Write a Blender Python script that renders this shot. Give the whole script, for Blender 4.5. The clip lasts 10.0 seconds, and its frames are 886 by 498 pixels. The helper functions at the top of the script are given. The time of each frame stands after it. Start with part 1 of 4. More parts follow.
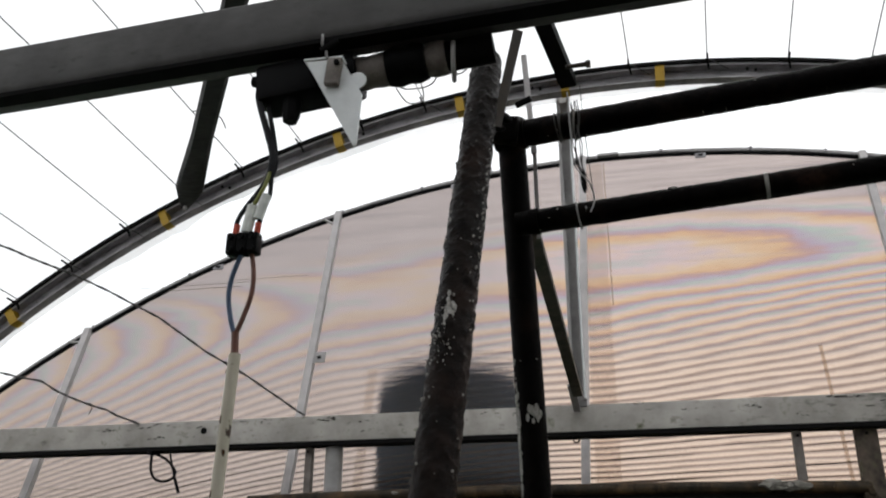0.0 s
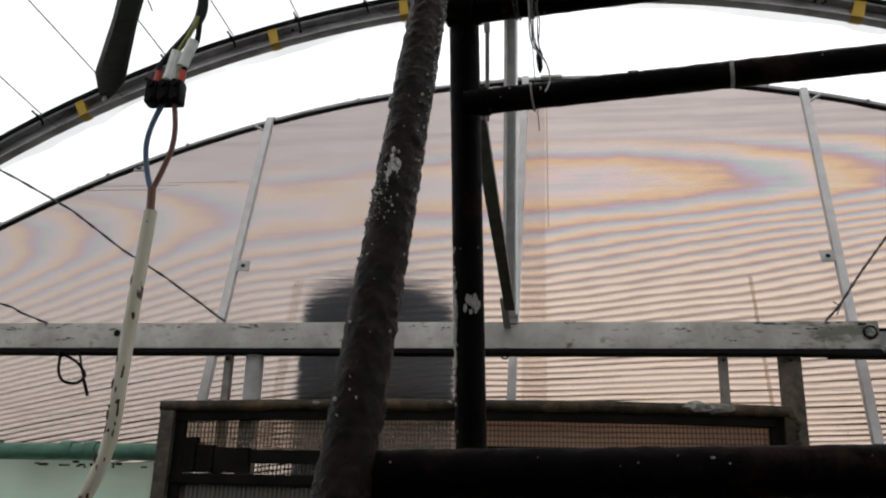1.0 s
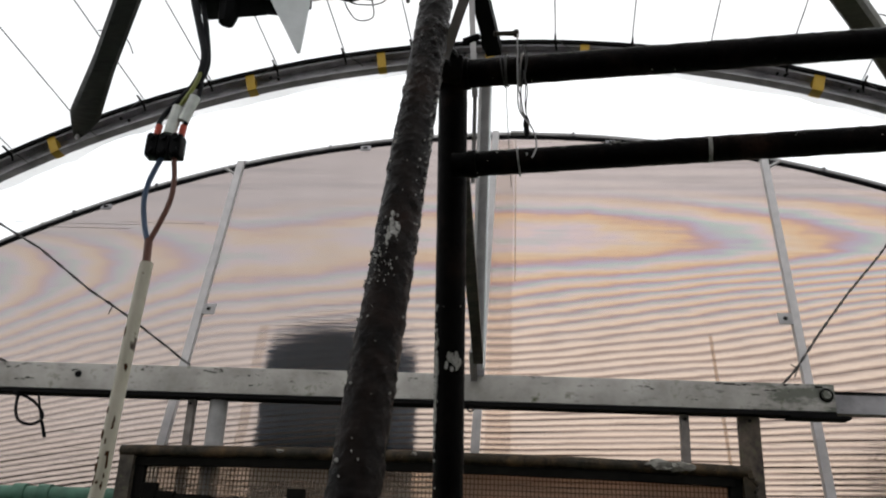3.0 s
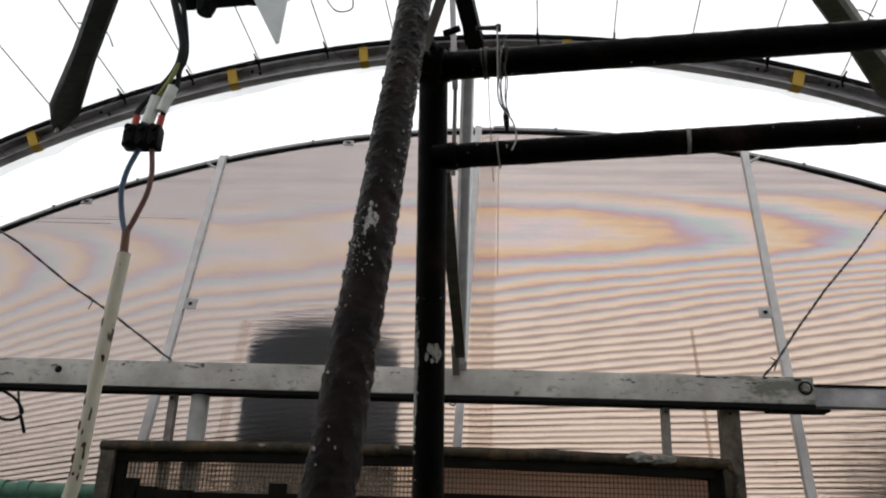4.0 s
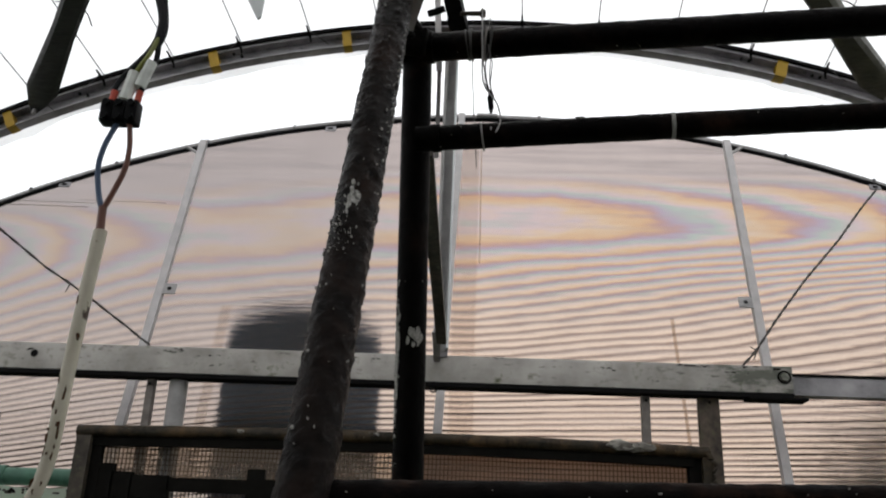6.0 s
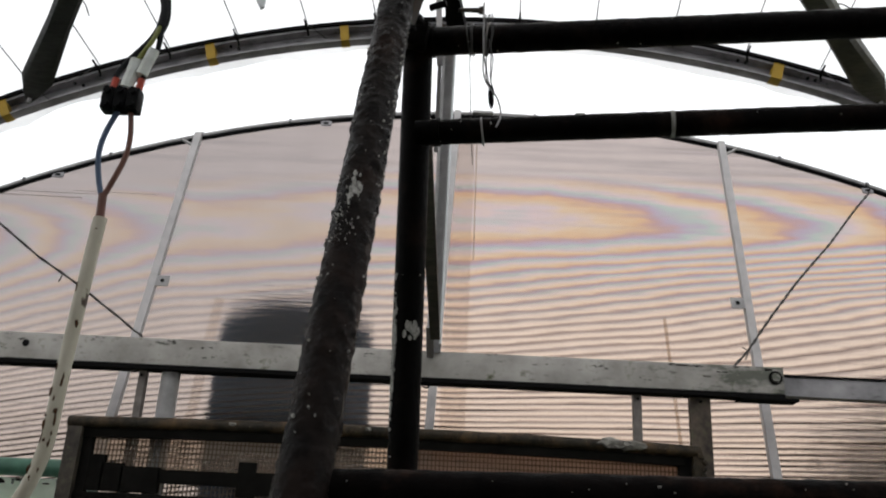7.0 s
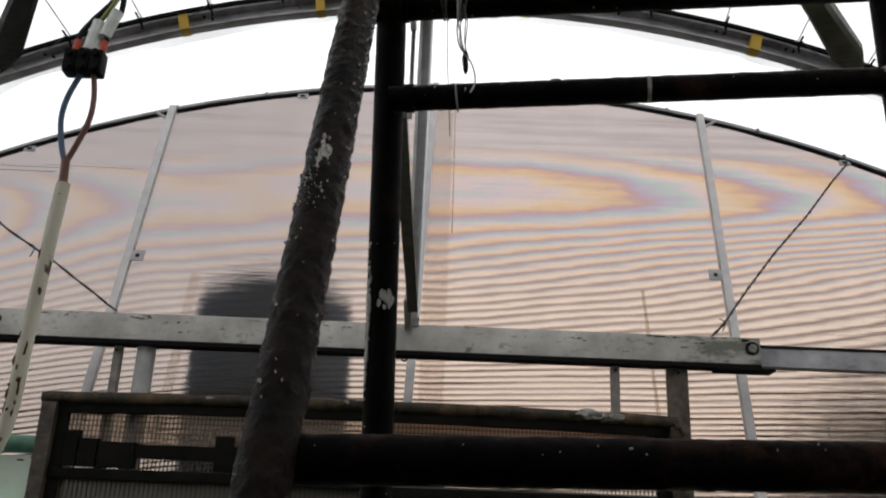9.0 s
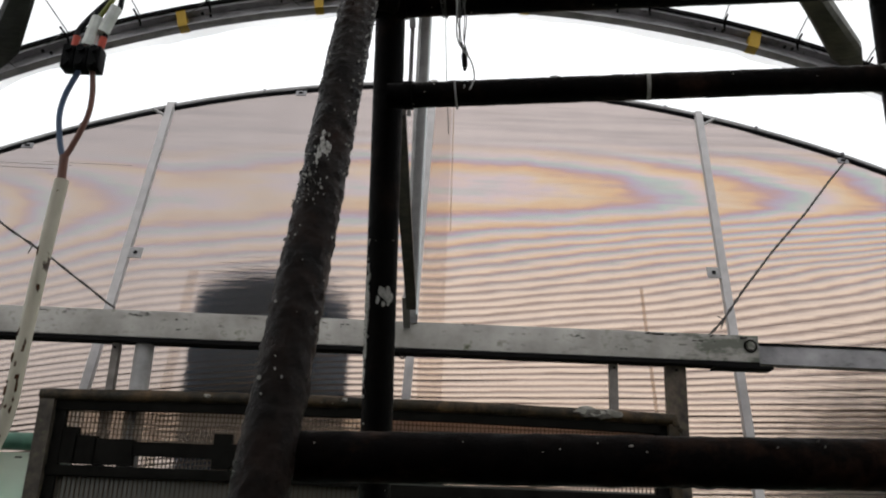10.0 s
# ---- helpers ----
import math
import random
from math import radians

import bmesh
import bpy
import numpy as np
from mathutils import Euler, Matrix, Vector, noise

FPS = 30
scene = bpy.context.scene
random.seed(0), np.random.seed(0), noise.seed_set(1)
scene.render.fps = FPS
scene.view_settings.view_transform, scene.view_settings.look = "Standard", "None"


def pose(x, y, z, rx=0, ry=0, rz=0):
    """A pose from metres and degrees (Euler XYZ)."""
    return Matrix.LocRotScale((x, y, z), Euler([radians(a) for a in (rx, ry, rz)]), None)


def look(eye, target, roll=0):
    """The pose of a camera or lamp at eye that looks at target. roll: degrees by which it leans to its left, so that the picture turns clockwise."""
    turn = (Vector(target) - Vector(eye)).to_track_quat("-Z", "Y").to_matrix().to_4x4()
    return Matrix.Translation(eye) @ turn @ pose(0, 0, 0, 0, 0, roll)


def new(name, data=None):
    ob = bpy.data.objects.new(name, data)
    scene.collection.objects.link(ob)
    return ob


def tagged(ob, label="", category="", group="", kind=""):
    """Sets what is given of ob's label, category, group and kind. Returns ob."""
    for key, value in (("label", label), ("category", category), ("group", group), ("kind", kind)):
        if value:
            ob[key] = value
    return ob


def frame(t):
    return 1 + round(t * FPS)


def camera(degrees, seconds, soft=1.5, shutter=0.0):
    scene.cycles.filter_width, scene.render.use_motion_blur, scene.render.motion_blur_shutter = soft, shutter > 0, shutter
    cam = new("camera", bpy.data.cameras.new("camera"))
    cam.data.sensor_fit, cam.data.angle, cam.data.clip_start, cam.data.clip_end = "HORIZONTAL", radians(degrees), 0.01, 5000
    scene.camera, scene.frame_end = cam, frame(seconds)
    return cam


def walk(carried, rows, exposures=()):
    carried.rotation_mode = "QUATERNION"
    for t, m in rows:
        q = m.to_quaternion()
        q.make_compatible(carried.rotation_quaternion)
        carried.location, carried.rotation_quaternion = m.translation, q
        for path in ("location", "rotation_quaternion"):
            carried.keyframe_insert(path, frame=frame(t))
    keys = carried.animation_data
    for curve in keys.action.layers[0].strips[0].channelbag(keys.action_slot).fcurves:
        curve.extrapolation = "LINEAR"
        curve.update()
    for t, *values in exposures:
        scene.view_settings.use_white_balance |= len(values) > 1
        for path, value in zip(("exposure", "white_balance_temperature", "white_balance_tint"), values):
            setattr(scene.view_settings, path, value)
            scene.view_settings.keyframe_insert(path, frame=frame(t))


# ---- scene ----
cam = camera(53.0, 10.0, soft=2.1)
PATH = [
    (0, (0.092, -0.155, 1.678), (-0.297, 1.654, 2.437), 0.2),
    (0.5, (0.089, -0.07, 1.664), (-0.187, 1.782, 2.368), -0.5),
    (1, (0.047, -0.018, 1.614), (-0.189, 1.864, 2.25), 1.6),
    (1.5, (0.011, -0.032, 1.59), (-0.163, 1.851, 2.24), 3.6),
    (2, (-0.006, -0.024, 1.589), (-0.158, 1.861, 2.24), 3.7),
    (2.5, (-0.004, -0.025, 1.61), (-0.13, 1.853, 2.286), 3.2),
    (2.7, (-0.003, -0.05, 1.62), (-0.141, 1.81, 2.342), 2.8),
    (3.8, (0.003, -0.07, 1.627), (-0.116, 1.784, 2.368), 2.0),
    (4, (0.006, -0.06, 1.616), (-0.096, 1.801, 2.344), 2.2),
    (4.5, (0.005, -0.056, 1.612), (-0.078, 1.805, 2.339), 2.3),
    (5, (0.006, -0.05, 1.61), (-0.067, 1.814, 2.331), 2.4),
    (6.5, (0.001, -0.041, 1.605), (-0.05, 1.83, 2.312), 2.5),
    (7, (-0.008, -0.041, 1.6), (-0.048, 1.83, 2.306), 3.0),
    (7.5, (-0.003, -0.033, 1.598), (-0.029, 1.845, 2.286), 2.7),
    (8, (0.0, -0.024, 1.589), (-0.007, 1.86, 2.261), 2.7),
    (8.5, (0.004, -0.023, 1.591), (0.008, 1.863, 2.257), 2.5),
    (9, (0.005, -0.018, 1.591), (0.009, 1.87, 2.251), 2.3),
    (9.5, (0.002, -0.02, 1.59), (0.007, 1.869, 2.249), 2.5),
    (10, (0.003, -0.016, 1.591), (0.012, 1.874, 2.246), 2.3),
]
walk(cam, [(t, look(eye, target, roll)) for t, eye, target, roll in PATH])

# ---------------------------------------------------------------- world and light
world = bpy.data.worlds.new("overcast_sky")
scene.world = world
world.use_nodes = True
wn, wl = world.node_tree.nodes, world.node_tree.links
wn.clear()
sky = wn.new("ShaderNodeTexSky")
sky.sky_type, sky.sun_disc = "NISHITA", False
sky.sun_elevation, sky.sun_rotation = radians(64), radians(8)
sky.air_density, sky.dust_density, sky.ozone_density = 1.5, 6.0, 1.0
sky_bg = wn.new("ShaderNodeBackground")
sky_bg.inputs[1].default_value = 0.12
cloud_bg = wn.new("ShaderNodeBackground")
cloud_bg.inputs[0].default_value = (0.97, 0.985, 1.0, 1)
cloud_bg.inputs[1].default_value = 1.25
wmix, wout = wn.new("ShaderNodeMixShader"), wn.new("ShaderNodeOutputWorld")
wmix.inputs[0].default_value = 0.8
wl.new(sky.outputs[0], sky_bg.inputs[0])
wl.new(sky_bg.outputs[0], wmix.inputs[1])
wl.new(cloud_bg.outputs[0], wmix.inputs[2])
wl.new(wmix.outputs[0], wout.inputs[0])
sun = new("sun", bpy.data.lights.new("sun", "SUN"))
sun.data.energy, sun.data.angle, sun.data.color = 0.9, radians(38), (1.0, 0.95, 0.89)
sun.matrix_world = look((0.7, 4.6, 9.4), (0, 0, 0))
scene.view_settings.exposure = 0.25


# ---------------------------------------------------------------- materials
class Nodes:
    def __init__(self, name):
        self.mat = bpy.data.materials.new(name)
        self.mat.use_nodes = True
        self.n, self.l = self.mat.node_tree.nodes, self.mat.node_tree.links
        self.b = self.n["Principled BSDF"]
        self.out = self.n["Material Output"]
        self.co = self.n.new("ShaderNodeTexCoord").outputs["Object"]

    def noise(self, scale, detail=5, rough=0.6, stretch=(1, 1, 1)):
        m = self.n.new("ShaderNodeMapping")
        m.inputs["Scale"].default_value = stretch
        self.l.new(self.co, m.inputs[0])
        t = self.n.new("ShaderNodeTexNoise")
        t.inputs["Scale"].default_value, t.inputs["Detail"].default_value, t.inputs["Roughness"].default_value = scale, detail, rough
        self.l.new(m.outputs[0], t.inputs["Vector"])
        return t.outputs["Fac"]

    def ramp(self, fac, stops):
        r = self.n.new("ShaderNodeValToRGB")
        while len(r.color_ramp.elements) < len(stops):
            r.color_ramp.elements.new(0.5)
        for e, (p, c) in zip(r.color_ramp.elements, stops):
            e.position = p
            e.color = (*c, 1) if len(c) == 3 else c
        self.l.new(fac, r.inputs[0])
        return r.outputs[0]

    def mix(self, fac, a, b):
        m = self.n.new("ShaderNodeMix")
        m.data_type = "RGBA"
        self.l.new(fac, m.inputs[0])
        for v, s in ((a, m.inputs[6]), (b, m.inputs[7])):
            if isinstance(v, tuple):
                s.default_value = (*v, 1)
            else:
                self.l.new(v, s)
        return m.outputs[2]

    def bump(self, fac, strength, dist=0.002):
        b = self.n.new("ShaderNodeBump")
        b.inputs["Strength"].default_value, b.inputs["Distance"].default_value = strength, dist
        self.l.new(fac, b.inputs["Height"])
        self.l.new(b.outputs[0], self.b.inputs["Normal"])
        return b.outputs[0]

    def set(self, color=None, rough=None, metal=None, spec=0.3):
        self.b.inputs["Specular IOR Level"].default_value = spec
        for v, key in ((color, "Base Color"), (rough, "Roughness"), (metal, "Metallic")):
            if v is None:
                continue
            if isinstance(v, tuple):
                self.b.inputs[key].default_value = (*v, 1)
            elif isinstance(v, (int, float)):
                self.b.inputs[key].default_value = v
            else:
                self.l.new(v, self.b.inputs[key])
        return self


W, K = (1, 1, 1), (0, 0, 0)


def galvanised(name, light, dark, moss=0.0, metal=0.35, streaks=0.5, end=None, grain=1.0):
    s = Nodes(name)
    big, fine = s.noise(7 * grain), s.noise(60 * grain, 4, 0.7, (0.35, 1, 1) if grain == 1 else (1, 1, 0.6))
    c = s.ramp(big, [(0.3, dark), (0.7, light)])
    streak = s.ramp(fine, [(0.28, (0.22, 0.22, 0.21)), (0.40, (0.9, 0.9, 0.9))])
    m = s.n.new("ShaderNodeMix")
    m.data_type, m.blend_type = "RGBA", "MULTIPLY"
    m.inputs[0].default_value = streaks
    s.l.new(c, m.inputs[6])
    s.l.new(streak, m.inputs[7])
    c = m.outputs[2]
    if moss:
        c = s.mix(s.ramp(s.noise(14 * grain, 6, 0.7), [(0.62 - moss, K), (0.72, W)]), c, (0.07, 0.075, 0.035))
    if end:
        xyz, mr, mu = s.n.new("ShaderNodeSeparateXYZ"), s.n.new("ShaderNodeMapRange"), s.n.new("ShaderNodeMath")
        s.l.new(s.co, xyz.inputs[0])
        s.l.new(xyz.outputs[0], mr.inputs[0])
        mr.inputs[1].default_value, mr.inputs[2].default_value, mr.inputs[3].default_value, mr.inputs[4].default_value = end[0], end[1], -0.25, 0.12
        mu.operation = "ADD"
        s.l.new(mr.outputs[0], mu.inputs[0])
        s.l.new(s.noise(11, 7, 0.72, (0.6, 1, 1.6)), mu.inputs[1])
        c = s.mix(s.ramp(mu.outputs[0], [(0.50, K), (0.60, (0.85,) * 3)]), c, (0.075, 0.080, 0.060))
    s.set(c, s.ramp(fine, [(0.3, (0.75,) * 3), (0.7, (0.45,) * 3)]), metal)
    s.bump(fine, 0.25)
    return s.mat


def painted_pipe(name, base, rust, amount, chip=(0.42, 0.40, 0.36), spec=0.1, bump=0.004, specks=0.76, gloss=0.42):
    """Old, thick dark paint with blisters, rust bloom and pale specks."""
    s = Nodes(name)
    big, mid, spots = s.noise(9), s.noise(45, 6, 0.7), s.noise(150, 3, 0.5)
    c = s.mix(s.ramp(big, [(0.62 - amount, K), (0.75, W)]), base, rust)
    c = s.mix(s.ramp(mid, [(0.40, K), (0.75, (0.8,) * 3)]), c, tuple(v * 2.4 for v in base))
    c = s.mix(s.ramp(s.noise(22, 5, 0.7, (1, 1, 0.6)), [(0.40, (0.75,) * 3), (0.52, K)]), c, tuple(v * 0.35 for v in base))
    c = s.mix(s.ramp(spots, [(specks, K), (specks + 0.03, W)]), c, chip)
    s.set(c, s.ramp(mid, [(0.3, (gloss,) * 3), (0.7, (gloss + 0.35,) * 3)]), 0.0, spec)
    s.bump(s.noise(48, 7, 0.75), 0.9, bump)
    return s.mat


def plain(name, color, rough=0.55, metal=0.0, vary=0.25, scale=25, spec=0.3):
    s = Nodes(name)
    c = s.ramp(s.noise(scale, 6, 0.65), [(0.25, tuple(v * (1 - vary) for v in color)), (0.75, tuple(min(1, v * (1 + vary)) for v in color))])
    s.set(c, rough, metal, spec)
    s.bump(s.noise(scale * 5), 0.15)
    return s.mat


def see_through(name, trans, clear, tint):
    """Thin plastic: part of the light is scattered on, part passes, a little is mirrored."""
    s = Nodes(name)
    tr = s.n.new("ShaderNodeBsdfTranslucent")
    ts = s.n.new("ShaderNodeBsdfTransparent")
    gl = s.n.new("ShaderNodeBsdfGlossy")
    gl.inputs["Roughness"].default_value = 0.3
    df = s.n.new("ShaderNodeBsdfDiffuse")
    c = s.ramp(s.noise(2.2, 6, 0.6, (0.5, 1, 3)), [(0.3, tuple(v * 0.86 for v in tint)), (0.7, tint)])
    for b in (tr, df):
        s.l.new(c, b.inputs["Color"])
    ts.inputs["Color"].default_value = (*tint, 1)
    a, b2, b3 = (s.n.new("ShaderNodeMixShader") for _ in range(3))
    a.inputs[0].default_value = clear
    s.l.new(tr.outputs[0], a.inputs[1])
    s.l.new(ts.outputs[0], a.inputs[2])
    b2.inputs[0].default_value = 1 - trans
    s.l.new(a.outputs[0], b2.inputs[1])
    s.l.new(df.outputs[0], b2.inputs[2])
    b3.inputs[0].default_value = 0.04
    s.l.new(b2.outputs[0], b3.inputs[1])
    s.l.new(gl.outputs[0], b3.inputs[2])
    s.l.new(b3.outputs[0], s.out.inputs["Surface"])
    return s.mat


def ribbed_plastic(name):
    """Hazy fluted sheet, camera moire painted into its colour. Its UV map runs (distance under
    the moire axis, band phase): wide rainbow bands near the axis turn into plain stripes away from it."""
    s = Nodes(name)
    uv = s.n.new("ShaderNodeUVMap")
    uv.uv_map = "moire_bands"
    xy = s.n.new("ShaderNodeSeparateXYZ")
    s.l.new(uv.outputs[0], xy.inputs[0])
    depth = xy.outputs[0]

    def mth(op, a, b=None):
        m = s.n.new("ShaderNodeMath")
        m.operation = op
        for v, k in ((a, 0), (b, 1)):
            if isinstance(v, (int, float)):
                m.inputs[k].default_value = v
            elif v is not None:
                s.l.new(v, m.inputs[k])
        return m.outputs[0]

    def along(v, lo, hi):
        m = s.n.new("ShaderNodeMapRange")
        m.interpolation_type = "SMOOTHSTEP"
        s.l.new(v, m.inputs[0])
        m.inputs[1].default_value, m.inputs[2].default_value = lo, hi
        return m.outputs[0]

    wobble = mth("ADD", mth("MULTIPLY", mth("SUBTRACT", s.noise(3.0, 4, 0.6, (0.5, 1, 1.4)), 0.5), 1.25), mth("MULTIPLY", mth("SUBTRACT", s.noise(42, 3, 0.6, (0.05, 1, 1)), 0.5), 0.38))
    # Camera moire put into the sheet's colour: plain stripes, then rainbow bands.
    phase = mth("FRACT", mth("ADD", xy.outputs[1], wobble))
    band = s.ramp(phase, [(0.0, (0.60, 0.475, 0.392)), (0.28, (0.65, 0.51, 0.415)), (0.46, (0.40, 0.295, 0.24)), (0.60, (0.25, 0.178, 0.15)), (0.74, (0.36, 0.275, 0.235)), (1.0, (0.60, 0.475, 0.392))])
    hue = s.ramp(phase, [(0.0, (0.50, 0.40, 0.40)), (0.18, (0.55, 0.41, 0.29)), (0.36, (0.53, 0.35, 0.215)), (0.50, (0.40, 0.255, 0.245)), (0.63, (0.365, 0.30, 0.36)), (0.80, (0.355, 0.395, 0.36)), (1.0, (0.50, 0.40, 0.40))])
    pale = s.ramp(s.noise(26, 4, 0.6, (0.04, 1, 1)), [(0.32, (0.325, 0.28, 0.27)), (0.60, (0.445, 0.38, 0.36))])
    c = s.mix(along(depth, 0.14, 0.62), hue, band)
    # Greyer above the axis, creamier below: sky light put into the colour.
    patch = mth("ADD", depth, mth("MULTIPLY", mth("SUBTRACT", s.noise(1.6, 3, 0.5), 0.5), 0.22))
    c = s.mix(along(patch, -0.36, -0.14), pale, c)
    # Greyer tone, stronger towards one end, and fine lengthwise streaks.
    xyz = s.n.new("ShaderNodeSeparateXYZ")
    s.l.new(s.co, xyz.inputs[0])
    greying = mth("MULTIPLY", along(mth("MULTIPLY", xyz.outputs[0], -1.0), -0.1, 0.8), 0.58)
    c = s.mix(greying, c, (0.30, 0.265, 0.26))
    c = s.mix(s.ramp(s.noise(30, 3, 0.6, (0.03, 1, 1)), [(0.52, K), (0.80, (0.40,) * 3)]), c, (0.36, 0.31, 0.30))
    tr = s.n.new("ShaderNodeBsdfTranslucent")
    rf = s.n.new("ShaderNodeBsdfRefraction")
    rf.inputs["IOR"].default_value, rf.inputs["Roughness"].default_value = 1.2, 0.075
    # The sheet's own fine flutes spread the view up and down.
    s.l.new(s.bump(s.noise(230, 1, 0.5, (0.02, 0.02, 1)), 1.0, 0.0036), rf.inputs["Normal"])
    gl = s.n.new("ShaderNodeBsdfGlossy")
    gl.inputs["Roughness"].default_value = 0.25
    a, b = s.n.new("ShaderNodeMixShader"), s.n.new("ShaderNodeMixShader")
    a.inputs[0].default_value, b.inputs[0].default_value = 0.93, 0.02
    s.l.new(c, tr.inputs["Color"])
    s.l.new(c, rf.inputs["Color"])
    s.l.new(tr.outputs[0], a.inputs[1])
    s.l.new(rf.outputs[0], a.inputs[2])
    s.l.new(a.outputs[0], b.inputs[1])
    s.l.new(gl.outputs[0], b.inputs[2])
    s.l.new(b.outputs[0], s.out.inputs["Surface"])
    return s.mat


def clear_skin(name):
    """The outer wall of the fluted sheet, clear but for a slight haze."""
    s = Nodes(name)
    rf = s.n.new("ShaderNodeBsdfRefraction")
    rf.inputs["IOR"].default_value, rf.inputs["Roughness"].default_value = 1.2, 0.05
    s.l.new(s.ramp(s.noise(5, 4), [(0.3, (0.93, 0.92, 0.91)), (0.7, (0.98, 0.97, 0.96))]), rf.inputs["Color"])
    s.l.new(rf.outputs[0], s.out.inputs["Surface"])
    return s.mat


M_BEAM = galvanised("weathered_galvanised_steel", (0.47, 0.445, 0.41), (0.24, 0.222, 0.20), 0.04, 0.1, 0.75, (0.1, 1.15))
M_POST = galvanised("pale_galvanised_steel", (0.37, 0.355, 0.35), (0.26, 0.25, 0.245), 0, 0.15, 0.3, grain=2.5)
# Paler than M_POST: bloom on the backlit flap posts is put into this colour.
M_FRAME = galvanised("lightened_galvanised_steel", (0.53, 0.50, 0.49), (0.40, 0.38, 0.375), 0, 0.0, 0.2, grain=2.5)
M_MOSSY = galvanised("mossy_galvanised_steel", (0.15, 0.112, 0.084), (0.012, 0.009, 0.007), 0.10, 0.0, 0.9, grain=3.0)
M_ARCH = galvanised("dull_arch_steel", (0.42, 0.40, 0.41), (0.15, 0.143, 0.15), 0.0, 0.1, 0.9)
# Near black; under the tie beam it carries painted shade.
M_DARKSTEEL = plain("near_black_steel", (0.0065, 0.0062, 0.0062), 0.7, 0.0, spec=0.03)
M_PIPE_BROWN = painted_pipe("blistered_brown_black_paint", (0.0054, 0.0036, 0.0029), (0.022, 0.0115, 0.0082), 0.14, spec=0.034, bump=0.0036, specks=0.76, gloss=0.14)
M_PIPE_BLACK = painted_pipe("black_paint", (0.0020, 0.0016, 0.0014), (0.024, 0.0125, 0.0085), 0.10, (0.20, 0.185, 0.165), spec=0.026, specks=0.76, gloss=0.3)
M_RAIL = painted_pipe("rusty_black_paint", (0.0018, 0.0012, 0.0010), (0.046, 0.021, 0.012), 0.12, (0.16, 0.14, 0.12), spec=0.02, bump=0.003, specks=0.80)
# Bare primer colour, also used for specks that imitate glints.
M_FLAKE = plain("flaking_primer_and_glints", (0.27, 0.26, 0.24), 0.85, 0, 0.85, 300)
M_RUST = painted_pipe("rusted_rail_paint", (0.020, 0.016, 0.010), (0.135, 0.078, 0.036), 0.17, (0.3, 0.28, 0.22), spec=0.16, specks=0.73, gloss=0.3)
M_STRUT = galvanised("dull_brownish_galvanised_steel", (0.25, 0.222, 0.205), (0.11, 0.095, 0.082), 0.02, 0.1, 0.5, grain=4.0)
M_STILE = galvanised("weathered_grey_brown_paint", (0.075, 0.060, 0.045), (0.020, 0.016, 0.012), 0.06, 0.0, 0.8, grain=4.0)
M_GABLE = see_through("pale_gable_sheet", 0.92, 0.3, (0.86, 0.95, 0.90))
M_LOWSHEET = see_through("dull_green_translucent_sheet", 0.62, 0.0, (0.12, 0.117, 0.092))
M_LICHEN = plain("grey_lichen", (0.20, 0.188, 0.165), 0.95, 0, 0.5, 60)
M_YELLOW = plain("faded_yellow_tape", (0.33, 0.20, 0.012), 0.5, 0, 0.15)
M_CONDUIT = Nodes("cream_conduit_paint")
M_CONDUIT.set(M_CONDUIT.mix(M_CONDUIT.ramp(M_CONDUIT.noise(26, 5, 0.6), [(0.62, K), (0.66, W)]), M_CONDUIT.ramp(M_CONDUIT.noise(9), [(0.3, (0.37, 0.34, 0.26)), (0.7, (0.52, 0.48, 0.39))]), (0.05, 0.03, 0.02)), 0.5)
M_CONDUIT = M_CONDUIT.mat
M_BLACKPL = plain("black_plastic", (0.0045, 0.0045, 0.0048), 0.5, spec=0.05)
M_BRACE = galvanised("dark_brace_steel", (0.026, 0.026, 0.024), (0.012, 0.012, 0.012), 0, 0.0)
# Lighter copy of the brace steel, the right brace's lit side put into colour.
M_LITBRACE = galvanised("lit_olive_brace_steel", (0.075, 0.070, 0.046), (0.022, 0.021, 0.016), 0, 0.0)
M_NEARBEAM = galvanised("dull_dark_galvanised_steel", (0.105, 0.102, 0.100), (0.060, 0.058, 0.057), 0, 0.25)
M_CABLE = plain("grey_black_cable", (0.014, 0.0145, 0.016), 0.55, spec=0.10)
M_BLUE = plain("blue_wire_insulation", (0.045, 0.075, 0.13), 0.45)
M_BROWN = plain("brown_wire_insulation", (0.12, 0.05, 0.035), 0.45)
M_GREENYEL = plain("green_yellow_wire_insulation", (0.17, 0.18, 0.045), 0.45)
M_CLEARWHITE = plain("milky_plastic", (0.62, 0.64, 0.60), 0.35)
M_RED = plain("red_ferrule", (0.42, 0.06, 0.035), 0.4)
M_WHITEMETAL = plain("white_painted_steel", (0.68, 0.70, 0.70), 0.45, 0, 0.12)
M_WIRE = plain("old_steel_wire", (0.045, 0.042, 0.040), 0.6, 0.2)
M_MINT = see_through("mint_plastic_sheet", 0.9, 0.12, (0.80, 0.97, 0.87))
M_GREENPIPE = plain("green_plastic_pipe", (0.05, 0.125, 0.085), 0.4, 0, 0.3)
M_FILM = see_through("milky_greenhouse_film", 0.9, 0.35, (0.95, 0.96, 0.97))
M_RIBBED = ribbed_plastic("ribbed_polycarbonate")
M_SKIN = clear_skin("clear_outer_skin")
# Dark lines in the sheet: drawn moire stripes and scratches.
M_DARKLINE = see_through("dark_sheet_lines", 0.6, 0.05, (0.30, 0.245, 0.21))
M_SPOT = plain("brown_rust", (0.055, 0.027, 0.014), 0.9, 0, 0.5, 200, spec=0.05)
